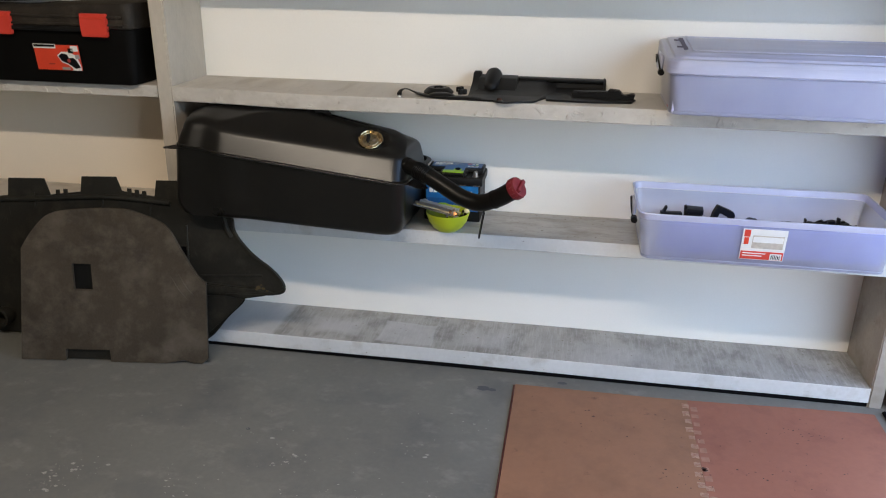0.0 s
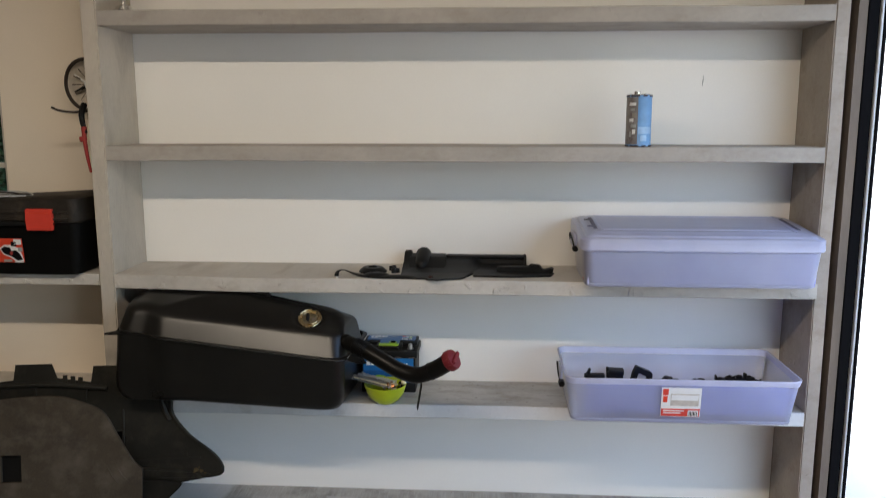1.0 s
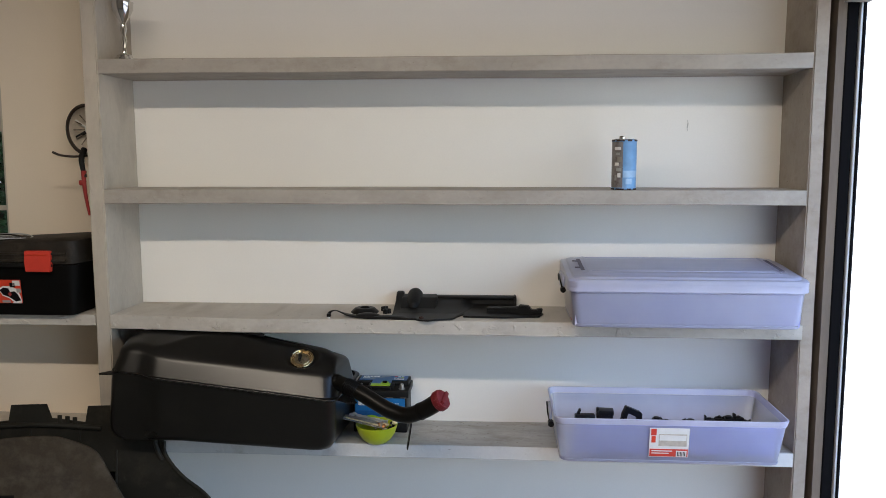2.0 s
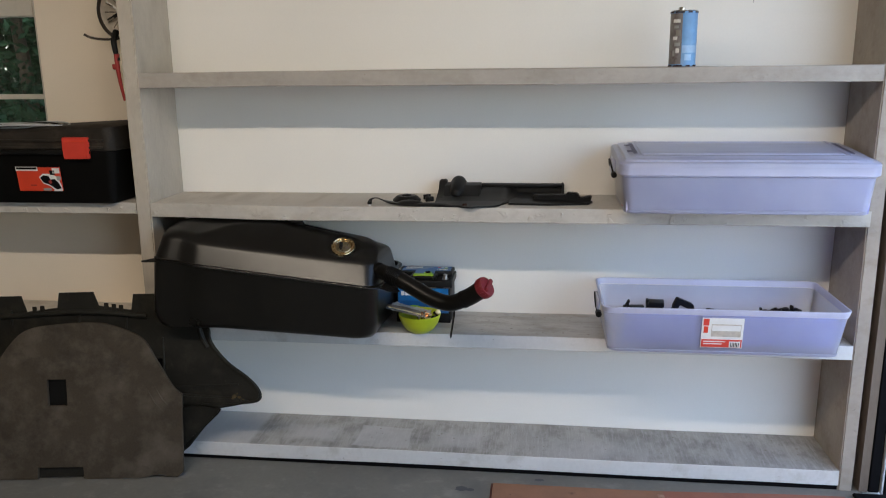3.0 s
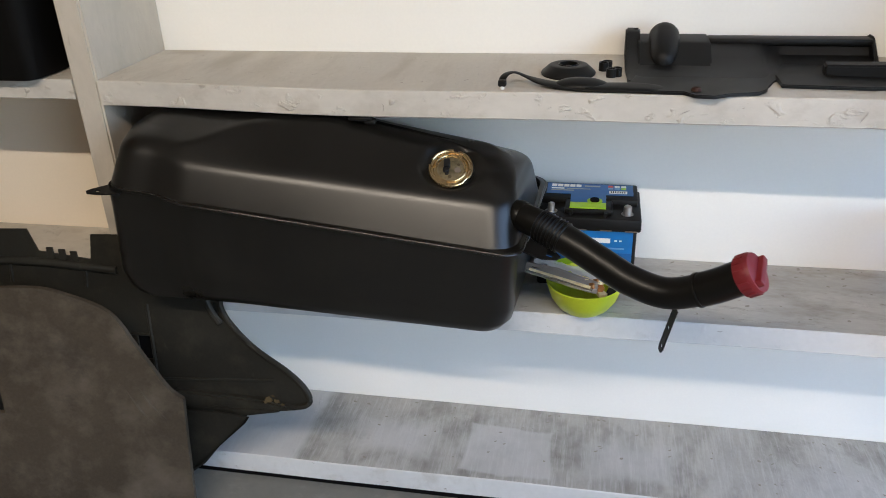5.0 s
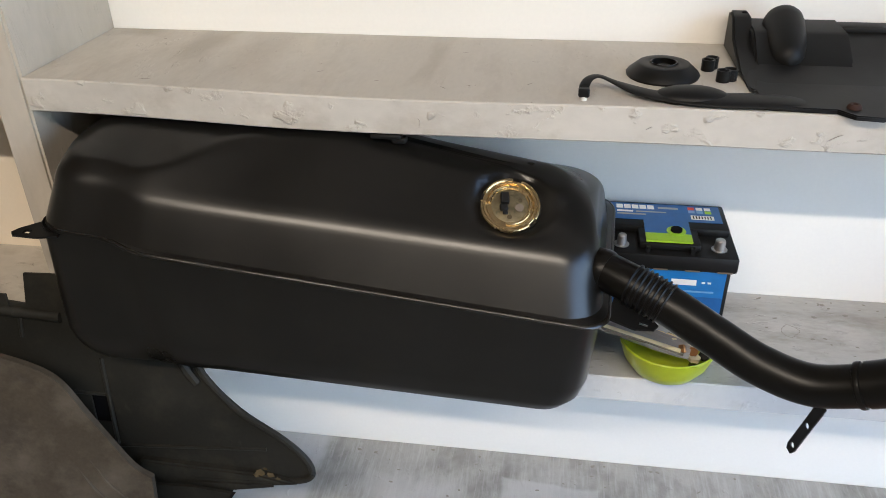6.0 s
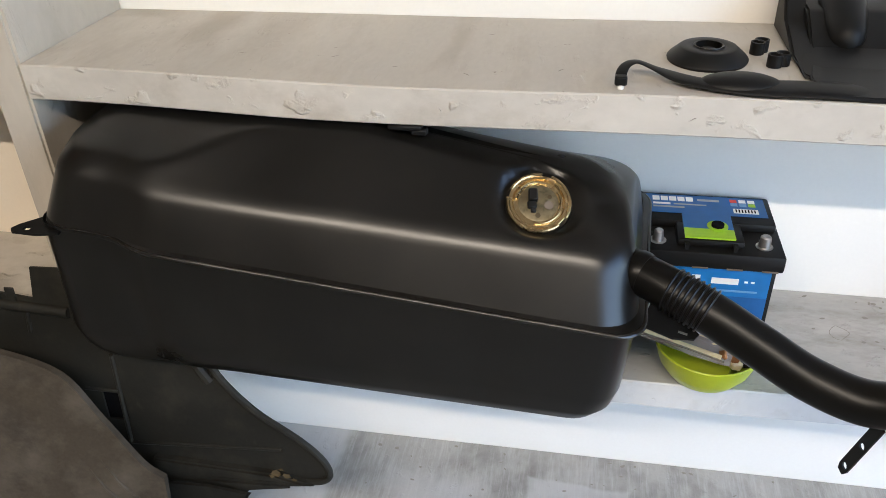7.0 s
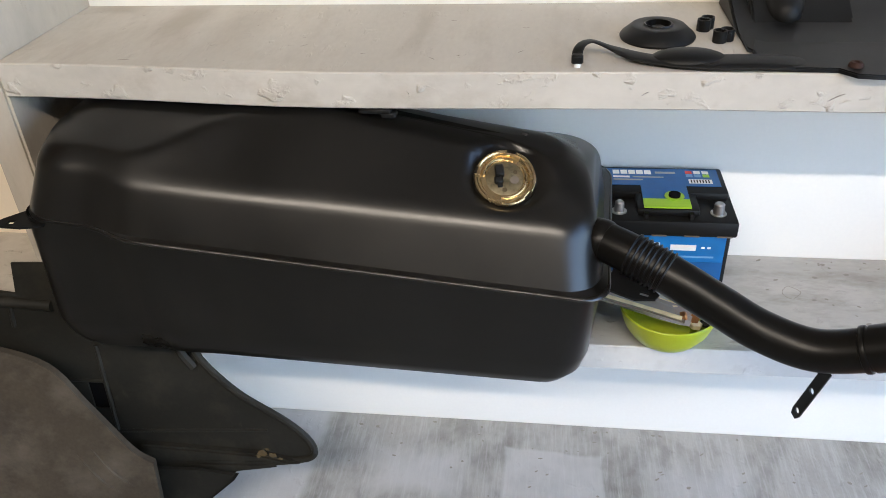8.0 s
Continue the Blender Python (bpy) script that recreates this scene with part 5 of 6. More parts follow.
    clip = part("clip", box(0.216, 0.226, 2.47, 2.56, 0.612, 0.652, 0.004), M_LILAC_RIM, o)
    hinge = tube([Vector((0.222, 2.452, 0.603)), Vector((0.222, 2.478, 0.603))], 0.010, 14)
    wire = tube(spline([(0.219, 2.47, 0.606), (0.2135, 2.495, 0.627), (0.2135, 2.55, 0.648), (0.216, 2.56, 0.640)], 5), 0.0026, 8)
    part("clip_hinge", merge(hinge, wire), M_BLACK, clip, "black clip hinge")
    # white paper label with a red foot
    y = 2.3590
    lab = part("label", moved(box(0.527, 0.651, -0.0006, 0.0006, -0.05, 0.05), pose(0, y, 0.583, 7.5, 0, 0)), M_WHITE, o, "white and red paper label")
    mk = lambda x0, x1, z0, z1, m, d=0.0012: part("print_bar", moved(box(x0, x1, -0.0004 - d, 0.0004 - d, z0, z1), pose(0, y, 0.583, 7.5, 0, 0)), m, lab)
    mk(0.529, 0.649, -0.048, -0.022, M_RED), mk(0.531, 0.548, 0.025, 0.047, M_RED), mk(0.533, 0.546, 0.0, 0.022, M_ORANGE), mk(0.556, 0.644, -0.012, 0.030, M_TAN)
    mk(0.558, 0.642, 0.008, 0.026, M_WHITE, 0.002), mk(0.612, 0.645, -0.047, -0.027, M_WHITE, 0.002)
    for k in range(6):
        mk(0.616 + 0.0045 * k, 0.618 + 0.0045 * k, -0.045, -0.031, M_SEAL, 0.003)
    mk(0.535, 0.600, -0.030, -0.027, M_WHITE, 0.002), mk(0.535, 0.59, -0.038, -0.035, M_WHITE, 0.002)


build_boxes()


def fitting(x, y, label, spin=0, tip=0):
    """A loose fitting on the bag in the open box: the thing and the pose of its foot."""
    x, y = 0.017 + 1.0615 * (x - 0.017), y + 0.145
    z = 0.621 - 0.337 * (y - 2.386)
    return thing("trim_clip", (x, y, z), label, "fitting", "loose fittings"), pose(x, y, z, 0, tip, spin)


def build_fittings():
    """Loose black plastic trim clips heaped in the open box."""
    upright = pose(0, 0, 0, 90, 0, 0)
    f, m = fitting(0.334, 2.50, "flat black plastic clip bar with an upright hook", 4)
    part("bar", moved(box(-0.034, 0.036, -0.012, 0.012, 0.0, 0.044, 0.003, 2), m), M_BLACK, f)
    part("hook", plate([(-0.033, 0.0), (-0.018, 0.0), (-0.016, 0.050), (-0.012, 0.062), (-0.018, 0.066), (-0.026, 0.050), (-0.034, 0.030)], 0.014, m @ upright @ pose(0, 0, -0.007), bevel=0.002), M_BLACK, f)
    f, m = fitting(0.402, 2.505, "square black plastic fitting with a capped top", -5)
    part("body", moved(box(-0.029, 0.029, -0.020, 0.020, 0.0, 0.058, 0.006, 2), m), M_BLACK, f)
    part("cap", moved(merge(box(-0.022, 0.031, -0.022, 0.022, 0.045, 0.063, 0.004, 2), box(-0.030, -0.020, -0.012, 0.012, 0.050, 0.068, 0.003)), m), M_BLACK, f)
    f, m = fitting(0.487, 2.50, "arched black plastic bracket standing on its feet", 8)
    arch_line = [(-0.040, 0.0), (-0.030, 0.052), (-0.018, 0.078), (0.034, 0.056), (0.040, 0.048), (0.038, 0.0), (0.022, 0.0), (0.022, 0.036), (-0.010, 0.052), (-0.018, 0.030), (-0.020, 0.0)]
    part("arch", plate(arch_line, 0.022, m @ upright @ pose(0, 0, -0.011), bevel=0.002), M_BLACK, f)
    part("tongue", moved(box(-0.030, -0.008, -0.016, 0.004, 0.0, 0.020, 0.003), m), M_BLACK, f)
    rnd = random.Random(21)
    low = ((0.572, 2.50, 0.040), (0.600, 2.50, 0.034), (0.664, 2.50, 0.036), (0.688, 2.51, 0.034), (0.748, 2.50, 0.044), (0.780, 2.505, 0.050), (0.812, 2.50, 0.050), (0.842, 2.505, 0.054), (0.866, 2.50, 0.036), (0.55, 2.44, 0.016), (0.70, 2.44, 0.016))
    for k, (x, y, h) in enumerate(low):
        f, m = fitting(x, y, "small black plastic clip in the open box", rnd.uniform(-30, 30), rnd.uniform(-8, 8))
        w = 0.010 if 0.65 < x < 0.70 else 0.017
        part("body", moved(box(-w, w, -0.014, 0.014, 0.0, 0.8 * h, 0.003, 2), m), M_BLACK, f)
        if k % 3 == 0:
            part("head", moved(lathe([(0.009, 0.6 * h), (0.012, 0.8 * h), (0.012, 0.94 * h), (0.004, h)], 10), m), M_BLACK, f)
        elif k % 3 == 1:
            part("tab", moved(merge(box(-w, -w + 0.006, -0.008, 0.008, 0.7 * h, 1.12 * h, 0.0015), box(-w, w * 0.4, -0.005, 0.005, 0.75 * h, 0.9 * h, 0.001)), m), M_BLACK, f)
        else:
            part("barb", plate([(-w, 0.0), (w, 0.0), (w * 1.1, h), (w * 0.5, 0.86 * h), (0.0, 0.98 * h), (-w * 0.8, 0.8 * h)], 0.010, m @ upright @ pose(0, 0, -0.005), bevel=0.001), M_BLACK, f)


build_fittings()


def build_can():
    c = thing("aerosol_can", (0.453, 2.53, 1.38), "round blue printed metal can standing on the shelf", "can")
    x, y, z = 0.452, 2.527, 1.381
    part("body", lathe([(0.038, 0), (0.0405, 0.002), (0.0405, 0.006), (0.0395, 0.008), (0.0395, 0.155), (0.0405, 0.157), (0.0405, 0.161)], 40, pose(x, y, z)), M_CANBLUE, c)
    part("top", lathe([(0.0405, 0.160), (0.039, 0.164), (0.035, 0.161), (0.012, 0.163), (0.0005, 0.163)], 36, pose(x, y, z)), M_STEEL, c, "bare steel can top")
    part("spout", lathe([(0.010, 0.162), (0.010, 0.172), (0.008, 0.174), (0.0005, 0.174)], 20, pose(x - 0.008, y, z)), M_STEEL, c)
    def wrap(a0, a1, z0, z1, r):
        bm = bmesh.new()
        n = max(2, round((a1 - a0) / 6))
        lo = [bm.verts.new((x + r * math.cos(a), y + r * math.sin(a), z + z0)) for a in [radians(a0 + (a1 - a0) * k / n) for k in range(n + 1)]]
        hi = [bm.verts.new(v.co + Vector((0, 0, z1 - z0))) for v in lo]
        for k in range(n):
            bm.faces.new((lo[k], lo[k + 1], hi[k + 1], hi[k]))
        return bm
    side = part("side_panel", wrap(165, 255, 0.006, 0.155, 0.0399), M_CANDARK, c, "dark printed text panel")
    for a0, a1, z0, z1, mat in ((212, 246, 0.128, 0.138, M_WHITE), (218, 240, 0.112, 0.120, M_GREYP), (228, 250, 0.090, 0.106, M_SCRATCH), (214, 236, 0.078, 0.088, M_WHITE), (222, 250, 0.060, 0.070, M_GREYP), (230, 246, 0.040, 0.054, M_WHITE), (214, 226, 0.030, 0.048, M_GREYP)):
        part("print_bar", wrap(a0, a1, z0, z1, 0.0402), mat, side)
    for a0, a1, z0, z1 in ((258, 330, 0.040, 0.062), (270, 300, 0.018, 0.036)):
        part("print_bar", wrap(a0, a1, z0, z1, 0.0399), M_CANPALE, c)
    for top in (0.0, 0.156):
        for a0, a1 in ((170, 214), (222, 262), (276, 296), (310, 352)):
            part("worn_rim", wrap(a0, a1, top, top + 0.0045, 0.0409), M_RUST, c, "dark rusty rim")



build_can()


# ---- black plastic trim parts on the middle shelf ----
def build_duct():
    d = thing("trim_panel", (-0.1, 2.6, 0.946), "black plastic car trim panel with a long hooked arm", "car trim")
    bm = bmesh.new()
    rows = []
    xs = [-0.318 + 0.428 * k / 36 for k in range(37)]
    for x in xs:
        s = smoothstep(-0.10, -0.07, x)
        front = 2.515 + 0.055 * s
        mid = 2.60 + 0.05 * s
        prof = [(front, 0.950), (mid, 0.955), (mid + 0.045, 0.966), (2.712, 0.985), (2.722, 0.986)]
        drop = 0.005 * smoothstep(-0.075, -0.05, x)
        prof = [(a, b - (drop if 0 < q < 3 else 0)) for q, (a, b) in enumerate(prof)]
        if x < -0.30:
            prof = [(a + 0.03 * (-0.30 - x) / 0.018, b) for a, b in prof]
        rows.append([bm.verts.new((x, a, b)) for a, b in prof])
    for a, b in zip(rows, rows[1:]):
        for k in range(4):
            bm.faces.new((a[k], b[k], b[k + 1], a[k + 1]))
    got = bmesh.ops.extrude_face_region(bm, geom=bm.faces[:])
    for v in got["geom"]:
        if isinstance(v, bmesh.types.BMVert):
            v.co.z -= 0.004
    part("panel", bm, M_BLACK, d)
    side = lambda x: Matrix(((0, 0, 1, x), (1, 0, 0, 0), (0, 1, 0, 0), (0, 0, 0, 1)))
    part("rear_flange", box(-0.175, 0.104, 2.698, 2.728, 0.977, 0.989, 0.003, 2), M_BLACK, d)
    part("end_wall", plate([(2.53, 0.948), (2.60, 0.954), (2.672, 0.976), (2.695, 0.999), (2.704, 1.002), (2.728, 1.002), (2.728, 0.948)], 0.026, side(-0.323), bevel=0.003), M_BLACK, d)
    part("end_wall", plate([(2.60, 0.948), (2.66, 0.962), (2.705, 0.992), (2.728, 0.992), (2.728, 0.948)], 0.007, side(0.101), bevel=0.002), M_BLACK, d)
    part("housing", plate([(2.600, 0.950), (2.612, 0.957), (2.662, 0.987), (2.670, 0.990), (2.729, 0.991), (2.729, 0.950)], 0.126, side(-0.300), bevel=0.003), M_BLACK, d, "stepped black housing round the dome")
    axis = [Vector((-0.254, 2.698, 0.992)).lerp(Vector((-0.257, 2.620, 0.960)), q) for q in (-0.215, -0.205, -0.17, -0.11, -0.03, 0.1, 0.4, 0.7, 0.9, 1.0, 1.06, 1.09)]
    widths = (0.002, 0.010, 0.0185, 0.0240, 0.0270, 0.0280, 0.0272, 0.0245, 0.0205, 0.016, 0.009, 0.002)
    part("dome", tube(axis, lambda u: widths[round(u * 11)], 28), M_BLACK, d, "long rounded black dome on the panel")
    part("pin_hole", lathe([(0.004, 0.0), (0.004, 0.0015), (0.0005, 0.0015)], 12, pose(-0.304, 2.712, 1.0015)), M_SEAL, d)
    # front tongue with a rusty screw
    part("tongue", plate([(-0.315, 2.53), (-0.315, 2.472), (-0.275, 2.469), (-0.233, 2.467), (-0.217, 2.449), (-0.187, 2.445), (-0.161, 2.461), (-0.116, 2.472), (-0.102, 2.490), (-0.084, 2.56), (-0.075, 2.60), (-0.30, 2.60)], 0.006, pose(0, 0, 0.9465), bevel=0.0015), M_BLACK, d)
    part("screw", lathe([(0.0085, 0), (0.0080, 0.003), (0.0060, 0.0055), (0.0035, 0.0055), (0.0030, 0.0035), (0.0005, 0.0035)], 14, pose(-0.213, 2.474, 0.9525)), M_RUST, d, "rusty brown screw")
    # tail to the far end
    part("tail", plate([(-0.075, 2.585), (-0.075, 2.52), (0.06, 2.512), (0.185, 2.535), (0.20, 2.585), (0.16, 2.575), (0.15, 2.60), (0.11, 2.66), (-0.05, 2.66)], 0.006, pose(0, 0, 0.9465), bevel=0.0015), M_BLACK, d)
    part("tail_fin", plate([(-0.10, 0.0), (0.088, 0.0), (0.094, 0.020), (0.082, 0.021), (0.066, 0.016), (0.052, 0.016), (0.048, 0.029), (0.014, 0.031), (0.008, 0.024), (-0.10, 0.020)], 0.030, pose(0.106, 2.605, 0.949, 90, 0, -6), bevel=0.003), M_BLACK, d)
    # arm with flat bulge and hook
    arm = spline([(-0.24, 2.496, 0.943), (-0.30, 2.490, 0.951), (-0.37, 2.489, 0.951), (-0.42, 2.491, 0.952), (-0.455, 2.500, 0.954), (-0.485, 2.518, 0.958), (-0.508, 2.520, 0.966), (-0.521, 2.508, 0.967), (-0.527, 2.494, 0.963), (-0.5275, 2.486, 0.956)], 8)
    part("arm", tube(arm, lambda u: 0.023 - 0.009 * smoothstep(0.2, 0.42, u) - 0.0075 * smoothstep(0.42, 0.6, u), 16, flat=0.26 ), M_BLACK, d)
    part("bulge", lathe([(0.999, -0.1), (0.96, 0.25), (0.85, 0.5), (0.65, 0.75), (0.4, 0.92), (0.15, 0.985), (0.001, 1.0)], 28, pose(-0.396, 2.497, 0.952) @ Matrix.Diagonal((0.046, 0.026, 0.0125, 1))), M_BLACK, d)
    part("foot", box(-0.5345, -0.5205, 2.479, 2.491, 0.951, 0.962, 0.002), M_BLACK, d)
    part("stud", lathe([(0.004, 0.9465), (0.004, 0.956)], 10, pose(-0.5275, 2.484, 0)), M_WHITE, d, "pale stud under the hook")


build_duct()


def build_small_trim():
    g = thing("rubber_grommet", (-0.421, 2.592, 0.946), "round black rubber grommet with a centre hole", "grommet")
    m = pose(-0.422, 2.593, 0.9465)
    part("flange", lathe([(0.0475, 0), (0.0485, 0.003), (0.0465, 0.006), (0.0345, 0.0165), (0.032, 0.0175), (0.0185, 0.0175), (0.017, 0.0165), (0.016, 0.006), (0.0005, 0.006)], 48, m), M_BLACK, g)
    part("core", lathe([(0.012, 0.005), (0.012, 0.011), (0.009, 0.0135), (0.0005, 0.0135)], 24, m), M_RUBBER, g)
    part("inner_lip", lathe([(0.0185, 0.0172), (0.0178, 0.0190), (0.0162, 0.0186), (0.0160, 0.013)], 32, m, capped=False), M_RUBBER, g)
    for x, y, a in ((-0.357, 2.624, 10), (-0.342, 2.577, -15)):
        c = thing("hose_clip", (x, y, 0.9465), "small black plastic double-ring clip", "clip", "small clips")
        for dx in (-0.0045, 0.0045):
            part("ring", lathe([(0.0088, 0), (0.0088, 0.015), (0.0070, 0.015), (0.0064, 0.009), (0.0005, 0.009)], 14, pose(x, y, 0.947, 0, 0, a) @ pose(dx * 0.9, dx, 0)), M_BLACK, c)
        part("bridge", moved(box(-0.010, 0.010, -0.004, 0.004, 0.001, 0.012, 0.001), pose(x, y, 0.947, 0, 0, a)), M_BLACK, c)


build_small_trim()


# ---- toolbox, cable, lamp, trophy ----
def build_toolbox():
    t = thing("toolbox", (-1.68, 2.56, 0.946), "black plastic toolbox with red latches on the side shelf", "toolbox")
    bm = bmesh.new()
    def loop(i, r, z):
        return ring(bm, -1.978 + i, -1.385 - i, 2.445 + i, 2.715 - i, r, lambda x: z, None, 6, 6)
    skin([loop(0.03, 0.02, 0.9465), loop(0.02, 0.025, 0.950), loop(0.004, 0.03, 1.10), loop(0.002, 0.03, 1.125)], bm)
    part("body", bm, M_TOOLBOX, t)
    bm = bmesh.new()
    skin([loop(0.0, 0.03, 1.127), loop(-0.004, 0.032, 1.13), loop(-0.004, 0.032, 1.168), loop(0.002, 0.035, 1.200), loop(0.018, 0.04, 1.210), loop(0.05, 0.03, 1.2115)], bm)
    for v in bm.verts:
        if v.co.z > 1.19:
            v.co.z += 0.006 * smoothstep(-1.60, -1.40, v.co.x) - 0.016 * smoothstep(-1.48, -1.80, v.co.x)
    lid = part("lid", bm, M_DUSTY, t, "dusty ribbed black lid")
    part("rim", box(-1.90, -1.46, 2.432, 2.442, 1.118, 1.132, 0.003), M_BLACK, t)
    for z, out in ((1.136, 0.003), (1.160, 0.002)):
        part("lid_ridge", box(-1.955, -1.41, 2.437 - out, 2.448, z, z + 0.008, 0.003, 2), M_DUSTY, lid)
    for x0 in (-1.886, -1.550):
        latch = part("latch", plate([(0.002, 0.0), (0.088, 0.0), (0.090, 0.034), (0.089, 0.071), (0.001, 0.071), (-0.001, 0.034)], 0.018, pose(x0, 2.444, 1.104, 90, 0, 0), bevel=0.002), M_RED, t, "bright red plastic latch")
        part("latch_ridge", box(x0 + 0.006, x0 + 0.084, 2.4245, 2.4265, 1.160, 1.163, 0.0008), M_ORANGE, latch)
    part("handle", tube(spline([(-1.80, 2.60, 1.190), (-1.79, 2.60, 1.196), (-1.68, 2.60, 1.199), (-1.57, 2.60, 1.203), (-1.56, 2.60, 1.198)], 5), 0.008, 10), M_BLACK, t)
    lab = part("label", moved(box(-0.085, 0.074, -0.0008, 0.0008, -0.036, 0.046), pose(-1.653, 2.4485, 1.028, 6, 0, 0)), M_ORANGE, t, "orange-red printed label")
    face = pose(-1.653, 2.4485, 1.028, 6, 0, 0) @ pose(0, 0, 0, 90, 0, 0)
    mk = lambda pts, m, d: part("print_shape", plate(pts, 0.0005, face @ pose(0, 0, d)), m, lab)
    block = lambda x0, x1, z0, z1: [(x0, z0), (x1, z0), (x1, z1), (x0, z1)]
    mk(block(-0.086, -0.006, 0.034, 0.048), M_WHITE, 0.0009), mk(block(-0.083, -0.009, 0.039, 0.046), M_SEAL, 0.0016)
    mk([(-0.006, 0.012), (0.010, 0.024), (0.034, 0.024), (0.060, 0.014), (0.070, -0.012), (0.073, -0.032), (0.046, -0.034), (0.028, -0.018), (0.006, -0.010)], M_WHITE, 0.0009)
    mk([(-0.002, 0.010), (0.012, 0.019), (0.030, 0.016), (0.034, 0.004), (0.050, 0.006), (0.060, -0.004), (0.070, -0.026), (0.052, -0.030), (0.030, -0.014), (0.008, -0.006)], M_SEAL, 0.0016)
    mk([(0.026, -0.002), (0.036, 0.004), (0.040, -0.006), (0.032, -0.012)], M_STRAP, 0.0023), mk(block(0.036, 0.054, 0.020, 0.036), M_SEAL, 0.0016), mk(block(0.046, 0.072, 0.026, 0.044), M_WHITE, 0.0016)
    mk(block(0.058, 0.073, 0.002, 0.016), M_GREYP, 0.0016), mk(block(0.004, 0.032, -0.034, -0.026), M_GREYP, 0.0016), mk(block(-0.040, -0.020, -0.018, -0.014), M_STRAP, 0.0009), mk(block(0.040, 0.072, -0.036, -0.033), M_WHITE, 0.0016)
    c = thing("cable_coil", (-1.75, 2.5, 1.198), "loose grey and black cable coiled on the toolbox lid", "cable")
    rnd = random.Random(8)
    for k in range(6):
        r = 0.058 + 0.010 * k
        pts = [Vector((-1.82 + 2.1 * r * math.cos(a), 2.545 + 0.85 * r * math.sin(a), 1.2005 + 0.002 * k + 0.003 * math.sin(3 * a + k))) for a in [2 * math.pi * j / 28 for j in range(28)]]
        part("loop", tube(pts, 0.0026, 8), M_BLACK if k % 3 == 1 else M_CABLE, c)


build_toolbox()


def build_headlamp():
    h = thing("car_headlamp", (-1.42, 2.66, 1.584), "round chrome car headlamp hung on the shelf side", "headlamp")
    m = aim((-1.424, 2.694, 1.587), Vector((0.10, -0.99, -0.05))) @ Matrix.Diagonal((0.84, 1.03, 0.9, 1))
    part("shell", lathe([(0.02, -0.02), (0.042, -0.012), (0.062, 0.005), (0.074, 0.022), (0.082, 0.046), (0.083, 0.058), (0.081, 0.058), (0.079, 0.046)], 40, m, False), M_DULL_CHROME, h)
    part("rim", lathe([(0.078, 0.050), (0.085, 0.048), (0.090, 0.053), (0.0895, 0.062), (0.083, 0.066), (0.078, 0.062), (0.078, 0.050)], 40, m, False), M_WOOD, h, "tarnished brown rim")
    part("reflector", lathe([(0.079, 0.056), (0.066, 0.036), (0.046, 0.020), (0.020, 0.010), (0.0005, 0.008)], 36, m, False), M_TARNISH, h, "tarnished silver reflector bowl")
    for k in range(12):
        part("flute", moved(box(0.028, 0.074, -0.0022, 0.0022, -0.001, 0.002, 0.0008), m @ pose(0, 0, 0.012, 0, 0, 30 * k) @ pose(0, 0, 0, 0, -36, 0)), M_DULL_CHROME, h)
    for a, w in ((205, 0.006), (150, 0.004), (100, 0.003), (270, 0.003)):
        part("spoke", moved(box(0.008, 0.066, -w, w, 0.034, 0.040, 0.002), m @ pose(0, 0, 0, 0, 0, a)), M_BLACK if a == 205 else M_WHITE if a == 150 else M_DULL_CHROME, h)
    part("hub", lathe([(0.016, 0.026), (0.016, 0.044), (0.012, 0.048), (0.0005, 0.048)], 20, m), M_WHITE, h, "pale lamp hub")
    part("arm", tube(spline([(-1.472, 2.50, 1.506), (-1.45, 2.51, 1.495), (-1.413, 2.53, 1.490), (-1.378, 2.56, 1.494)], 4), 0.0040, 8), M_WOOD, h)
    part("wire", tube(spline([(-1.380, 2.54, 1.515), (-1.378, 2.515, 1.485), (-1.374, 2.51, 1.455), (-1.366, 2.51, 1.42)], 5), lambda u: 0.011 - 0.004 * u, 8), M_BLACK, h)
    s = thing("red_strap", (-1.358, 2.57, 1.36), "dark red strap hanging from a hook on the shelf side", "strap")
    part("strap", tube(spline([(-1.370, 2.510, 1.442), (-1.370, 2.508, 1.40), (-1.364, 2.506, 1.345), (-1.354, 2.504, 1.29)], 6), lambda u: 0.009 - 0.005 * u, 8), M_STRAP, s)
    part("knot", rough_edges(box(-1.386, -1.366, 2.500, 2.520, 1.392, 1.41, 0.005, 2), 0.002, 60), M_STRAP, s)


build_headlamp()

cup = thing("trophy", (-1.245, 2.60, 1.812), "small silver trophy figure standing in the shelf corner", "trophy")
part("figure", lathe([(0.034, 0.0), (0.034, 0.012), (0.026, 0.014), (0.026, 0.022), (0.008, 0.03), (0.006, 0.05), (0.011, 0.07), (0.007, 0.09), (0.012, 0.11), (0.009, 0.13), (0.022, 0.15), (0.034, 0.175), (0.036, 0.20), (0.033, 0.20), (0.02, 0.17), (0.0005, 0.155)], 24, pose(-1.243, 2.585, 1.813)), M_CHROME, cup)

# small nail scratch on the back wall
crack = tube(spline([(0.704, 2.7500, 1.615), (0.7055, 2.7500, 1.605), (0.7035, 2.7500, 1.588), (0.7045, 2.7500, 1.578)], 5), lambda u: 0.0008 + 0.0016 * math.sin(math.pi * u), 6)
solid("wall_scratch", crack, M_FAINT, "short dark scratch in the wall plaster", "scratch", "stuff")

# scuffs and chips on the middle and low shelves
scuff = bmesh.new()
rnd = random.Random(17)


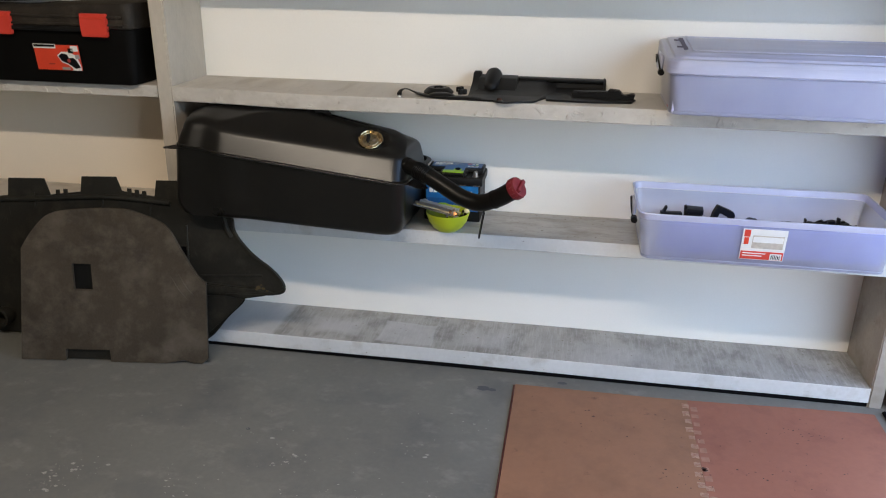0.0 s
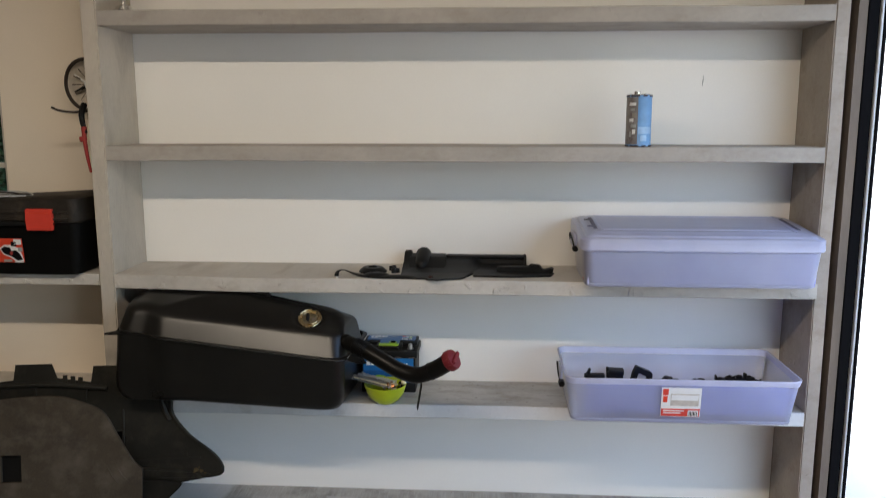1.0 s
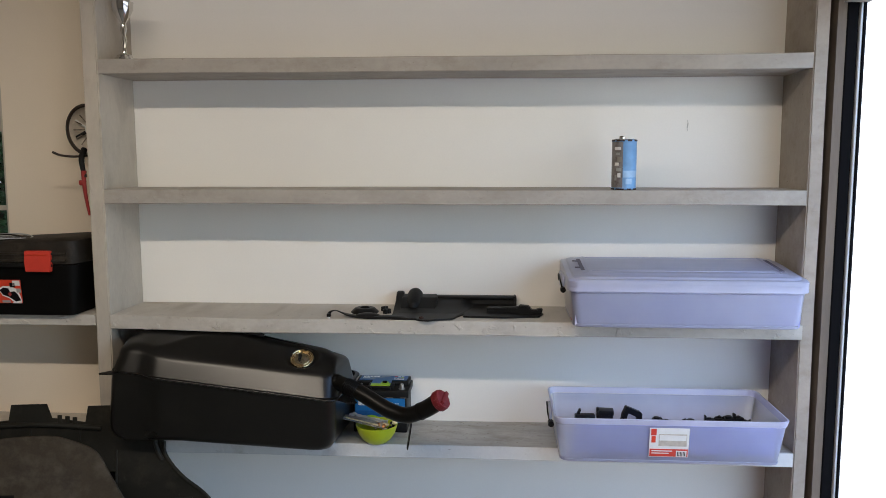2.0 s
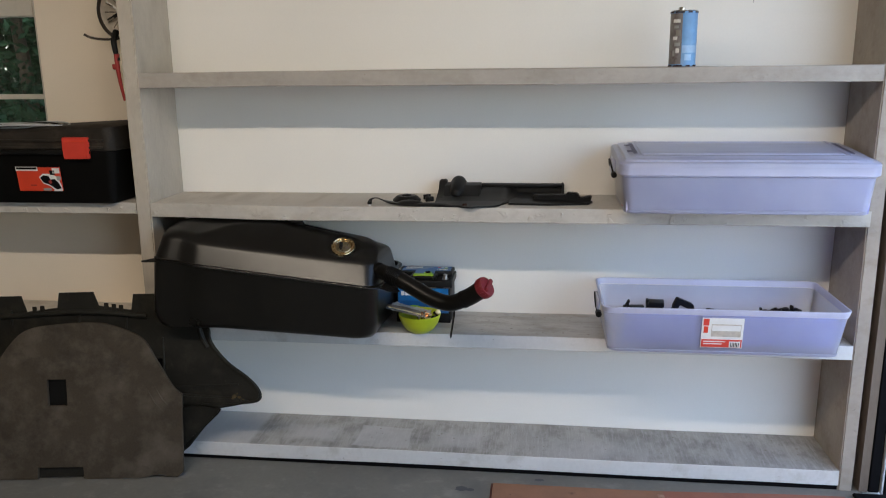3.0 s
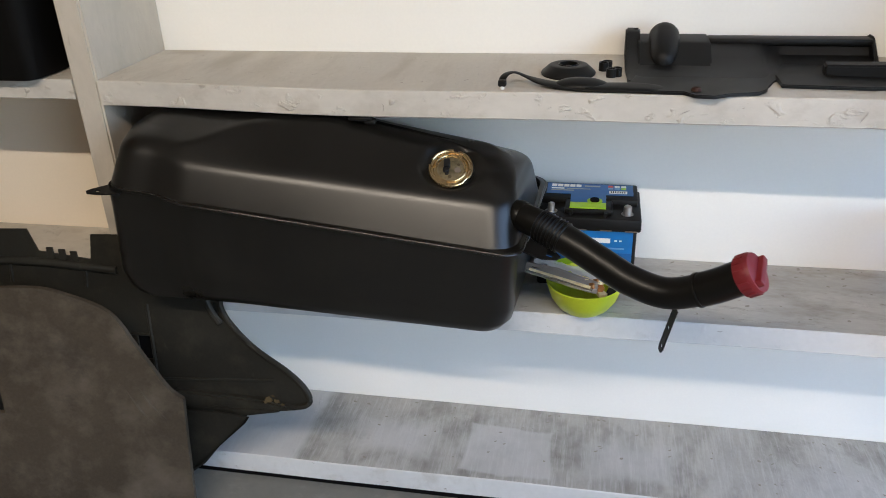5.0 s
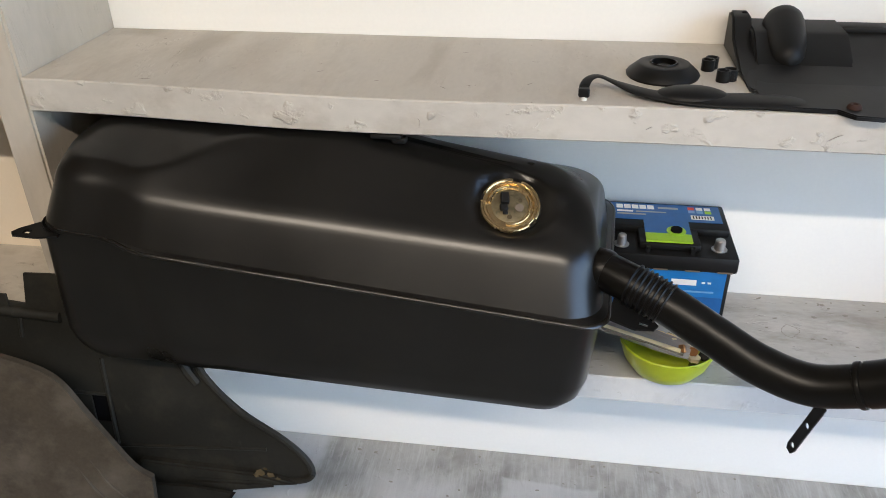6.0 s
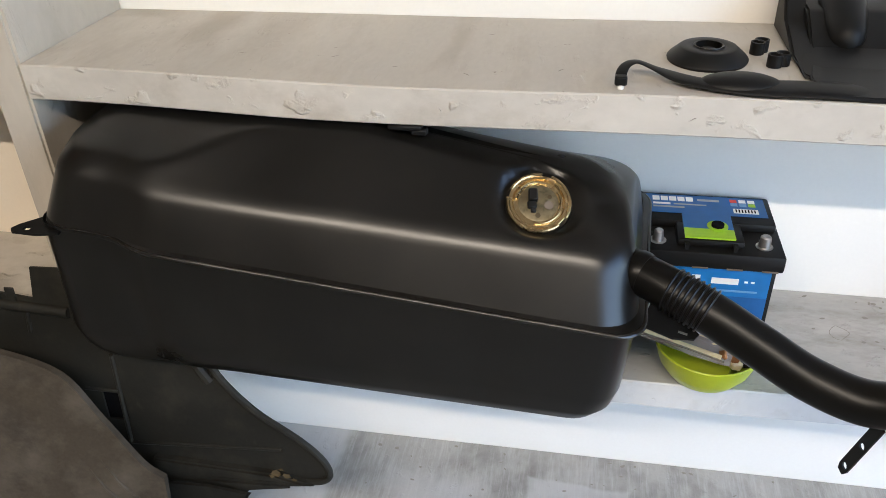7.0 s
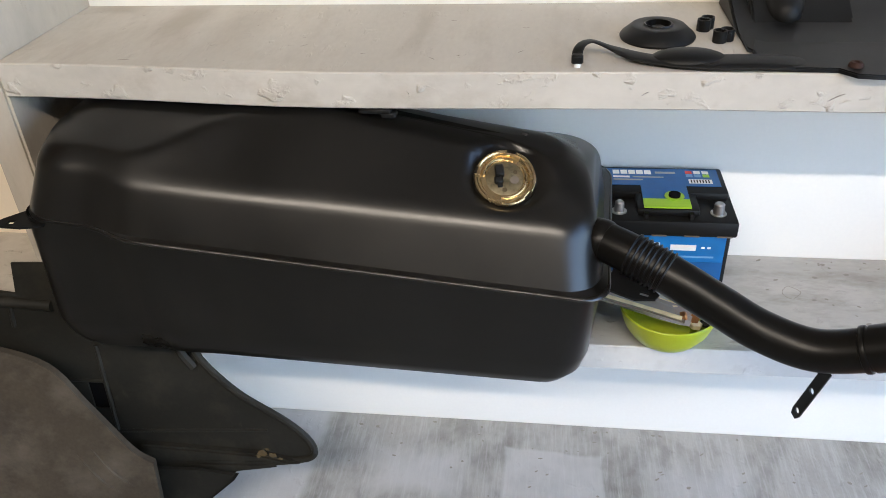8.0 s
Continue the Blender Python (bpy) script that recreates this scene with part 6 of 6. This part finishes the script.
def stroke(points, width):
    bm = tube(spline(points, 4), lambda u: width * (0.35 + 0.65 * math.sin(math.pi * min(0.97, 0.03 + u))), 5, flat=0.12)
    me = bpy.data.meshes.new("tmp")
    bm.to_mesh(me)
    bm.free()
    scuff.from_mesh(me)
    bpy.data.meshes.remove(me)


ZC, YS = 0.9478, 2.4885
for x0, y0, x1, y1 in ((-1.125, 2.500, -1.108, 2.502), (-1.018, 2.557, -1.008, 2.558), (-0.890, 2.553, -0.882, 2.560), (-0.803, 2.525, -0.797, 2.527), (-0.712, 2.512, -0.704, 2.505),
                       (-1.176, 2.688, -1.171, 2.689), (-1.178, 2.626, -1.172, 2.627), (-0.60, 2.53, -0.593, 2.538), (-0.70, 2.66, -0.692, 2.662)):
    stroke([(x0, y0, ZC), ((x0 + x1) / 2, (y0 + y1) / 2 + 0.001, ZC), (x1, y1, ZC)], 0.0009)
YS = 2.4655
for x0, z0, x1, z1 in ((-0.735, 0.922, -0.733, 0.908), (-0.237, 0.913, -0.220, 0.922), (0.037, 0.908, 0.047, 0.926), (-0.45, 0.918, -0.442, 0.922)):
    stroke([(x0, YS, z0), ((x0 + x1) / 2 + 0.002, YS, (z0 + z1) / 2 + 0.002), (x1, YS, z1)], 0.0010)
for k in range(150):
    low = k % 3 > 0
    x, y = rnd.uniform(-0.95 if low else -0.2, 1.0 if low else 0.2), 2.735 - 0.23 * rnd.random() ** (1.0 if k % 2 else 3.0)
    z, a, w = (0.0688 if low else 0.5078), rnd.uniform(-0.8, 0.8), rnd.uniform(0.002, 0.009)
    stroke([(x, y, z), (x + w * 0.5, y + 0.4 * a * w, z), (x + w, y + a * w, z)], rnd.uniform(0.0012, 0.0038))
for k in range(14):
    a = 6.283 * k / 14
    b = 6.283 * (k + 1) / 14
    rim = lambda q: (-0.158 + (0.011 + 0.004 * math.sin(2 * q + 1)) * math.cos(q), 2.642 + 0.017 * math.sin(q) * (1 - 0.25 * math.cos(q)), 0.5078)
    stroke([rim(a), rim((a + b) / 2), rim(b)], 0.0007)
solid("shelf_scuffs", scuff, M_SCRATCH, "small dark chips and scuffs on the shelves", "scuffs", "stuff", smooth=False)
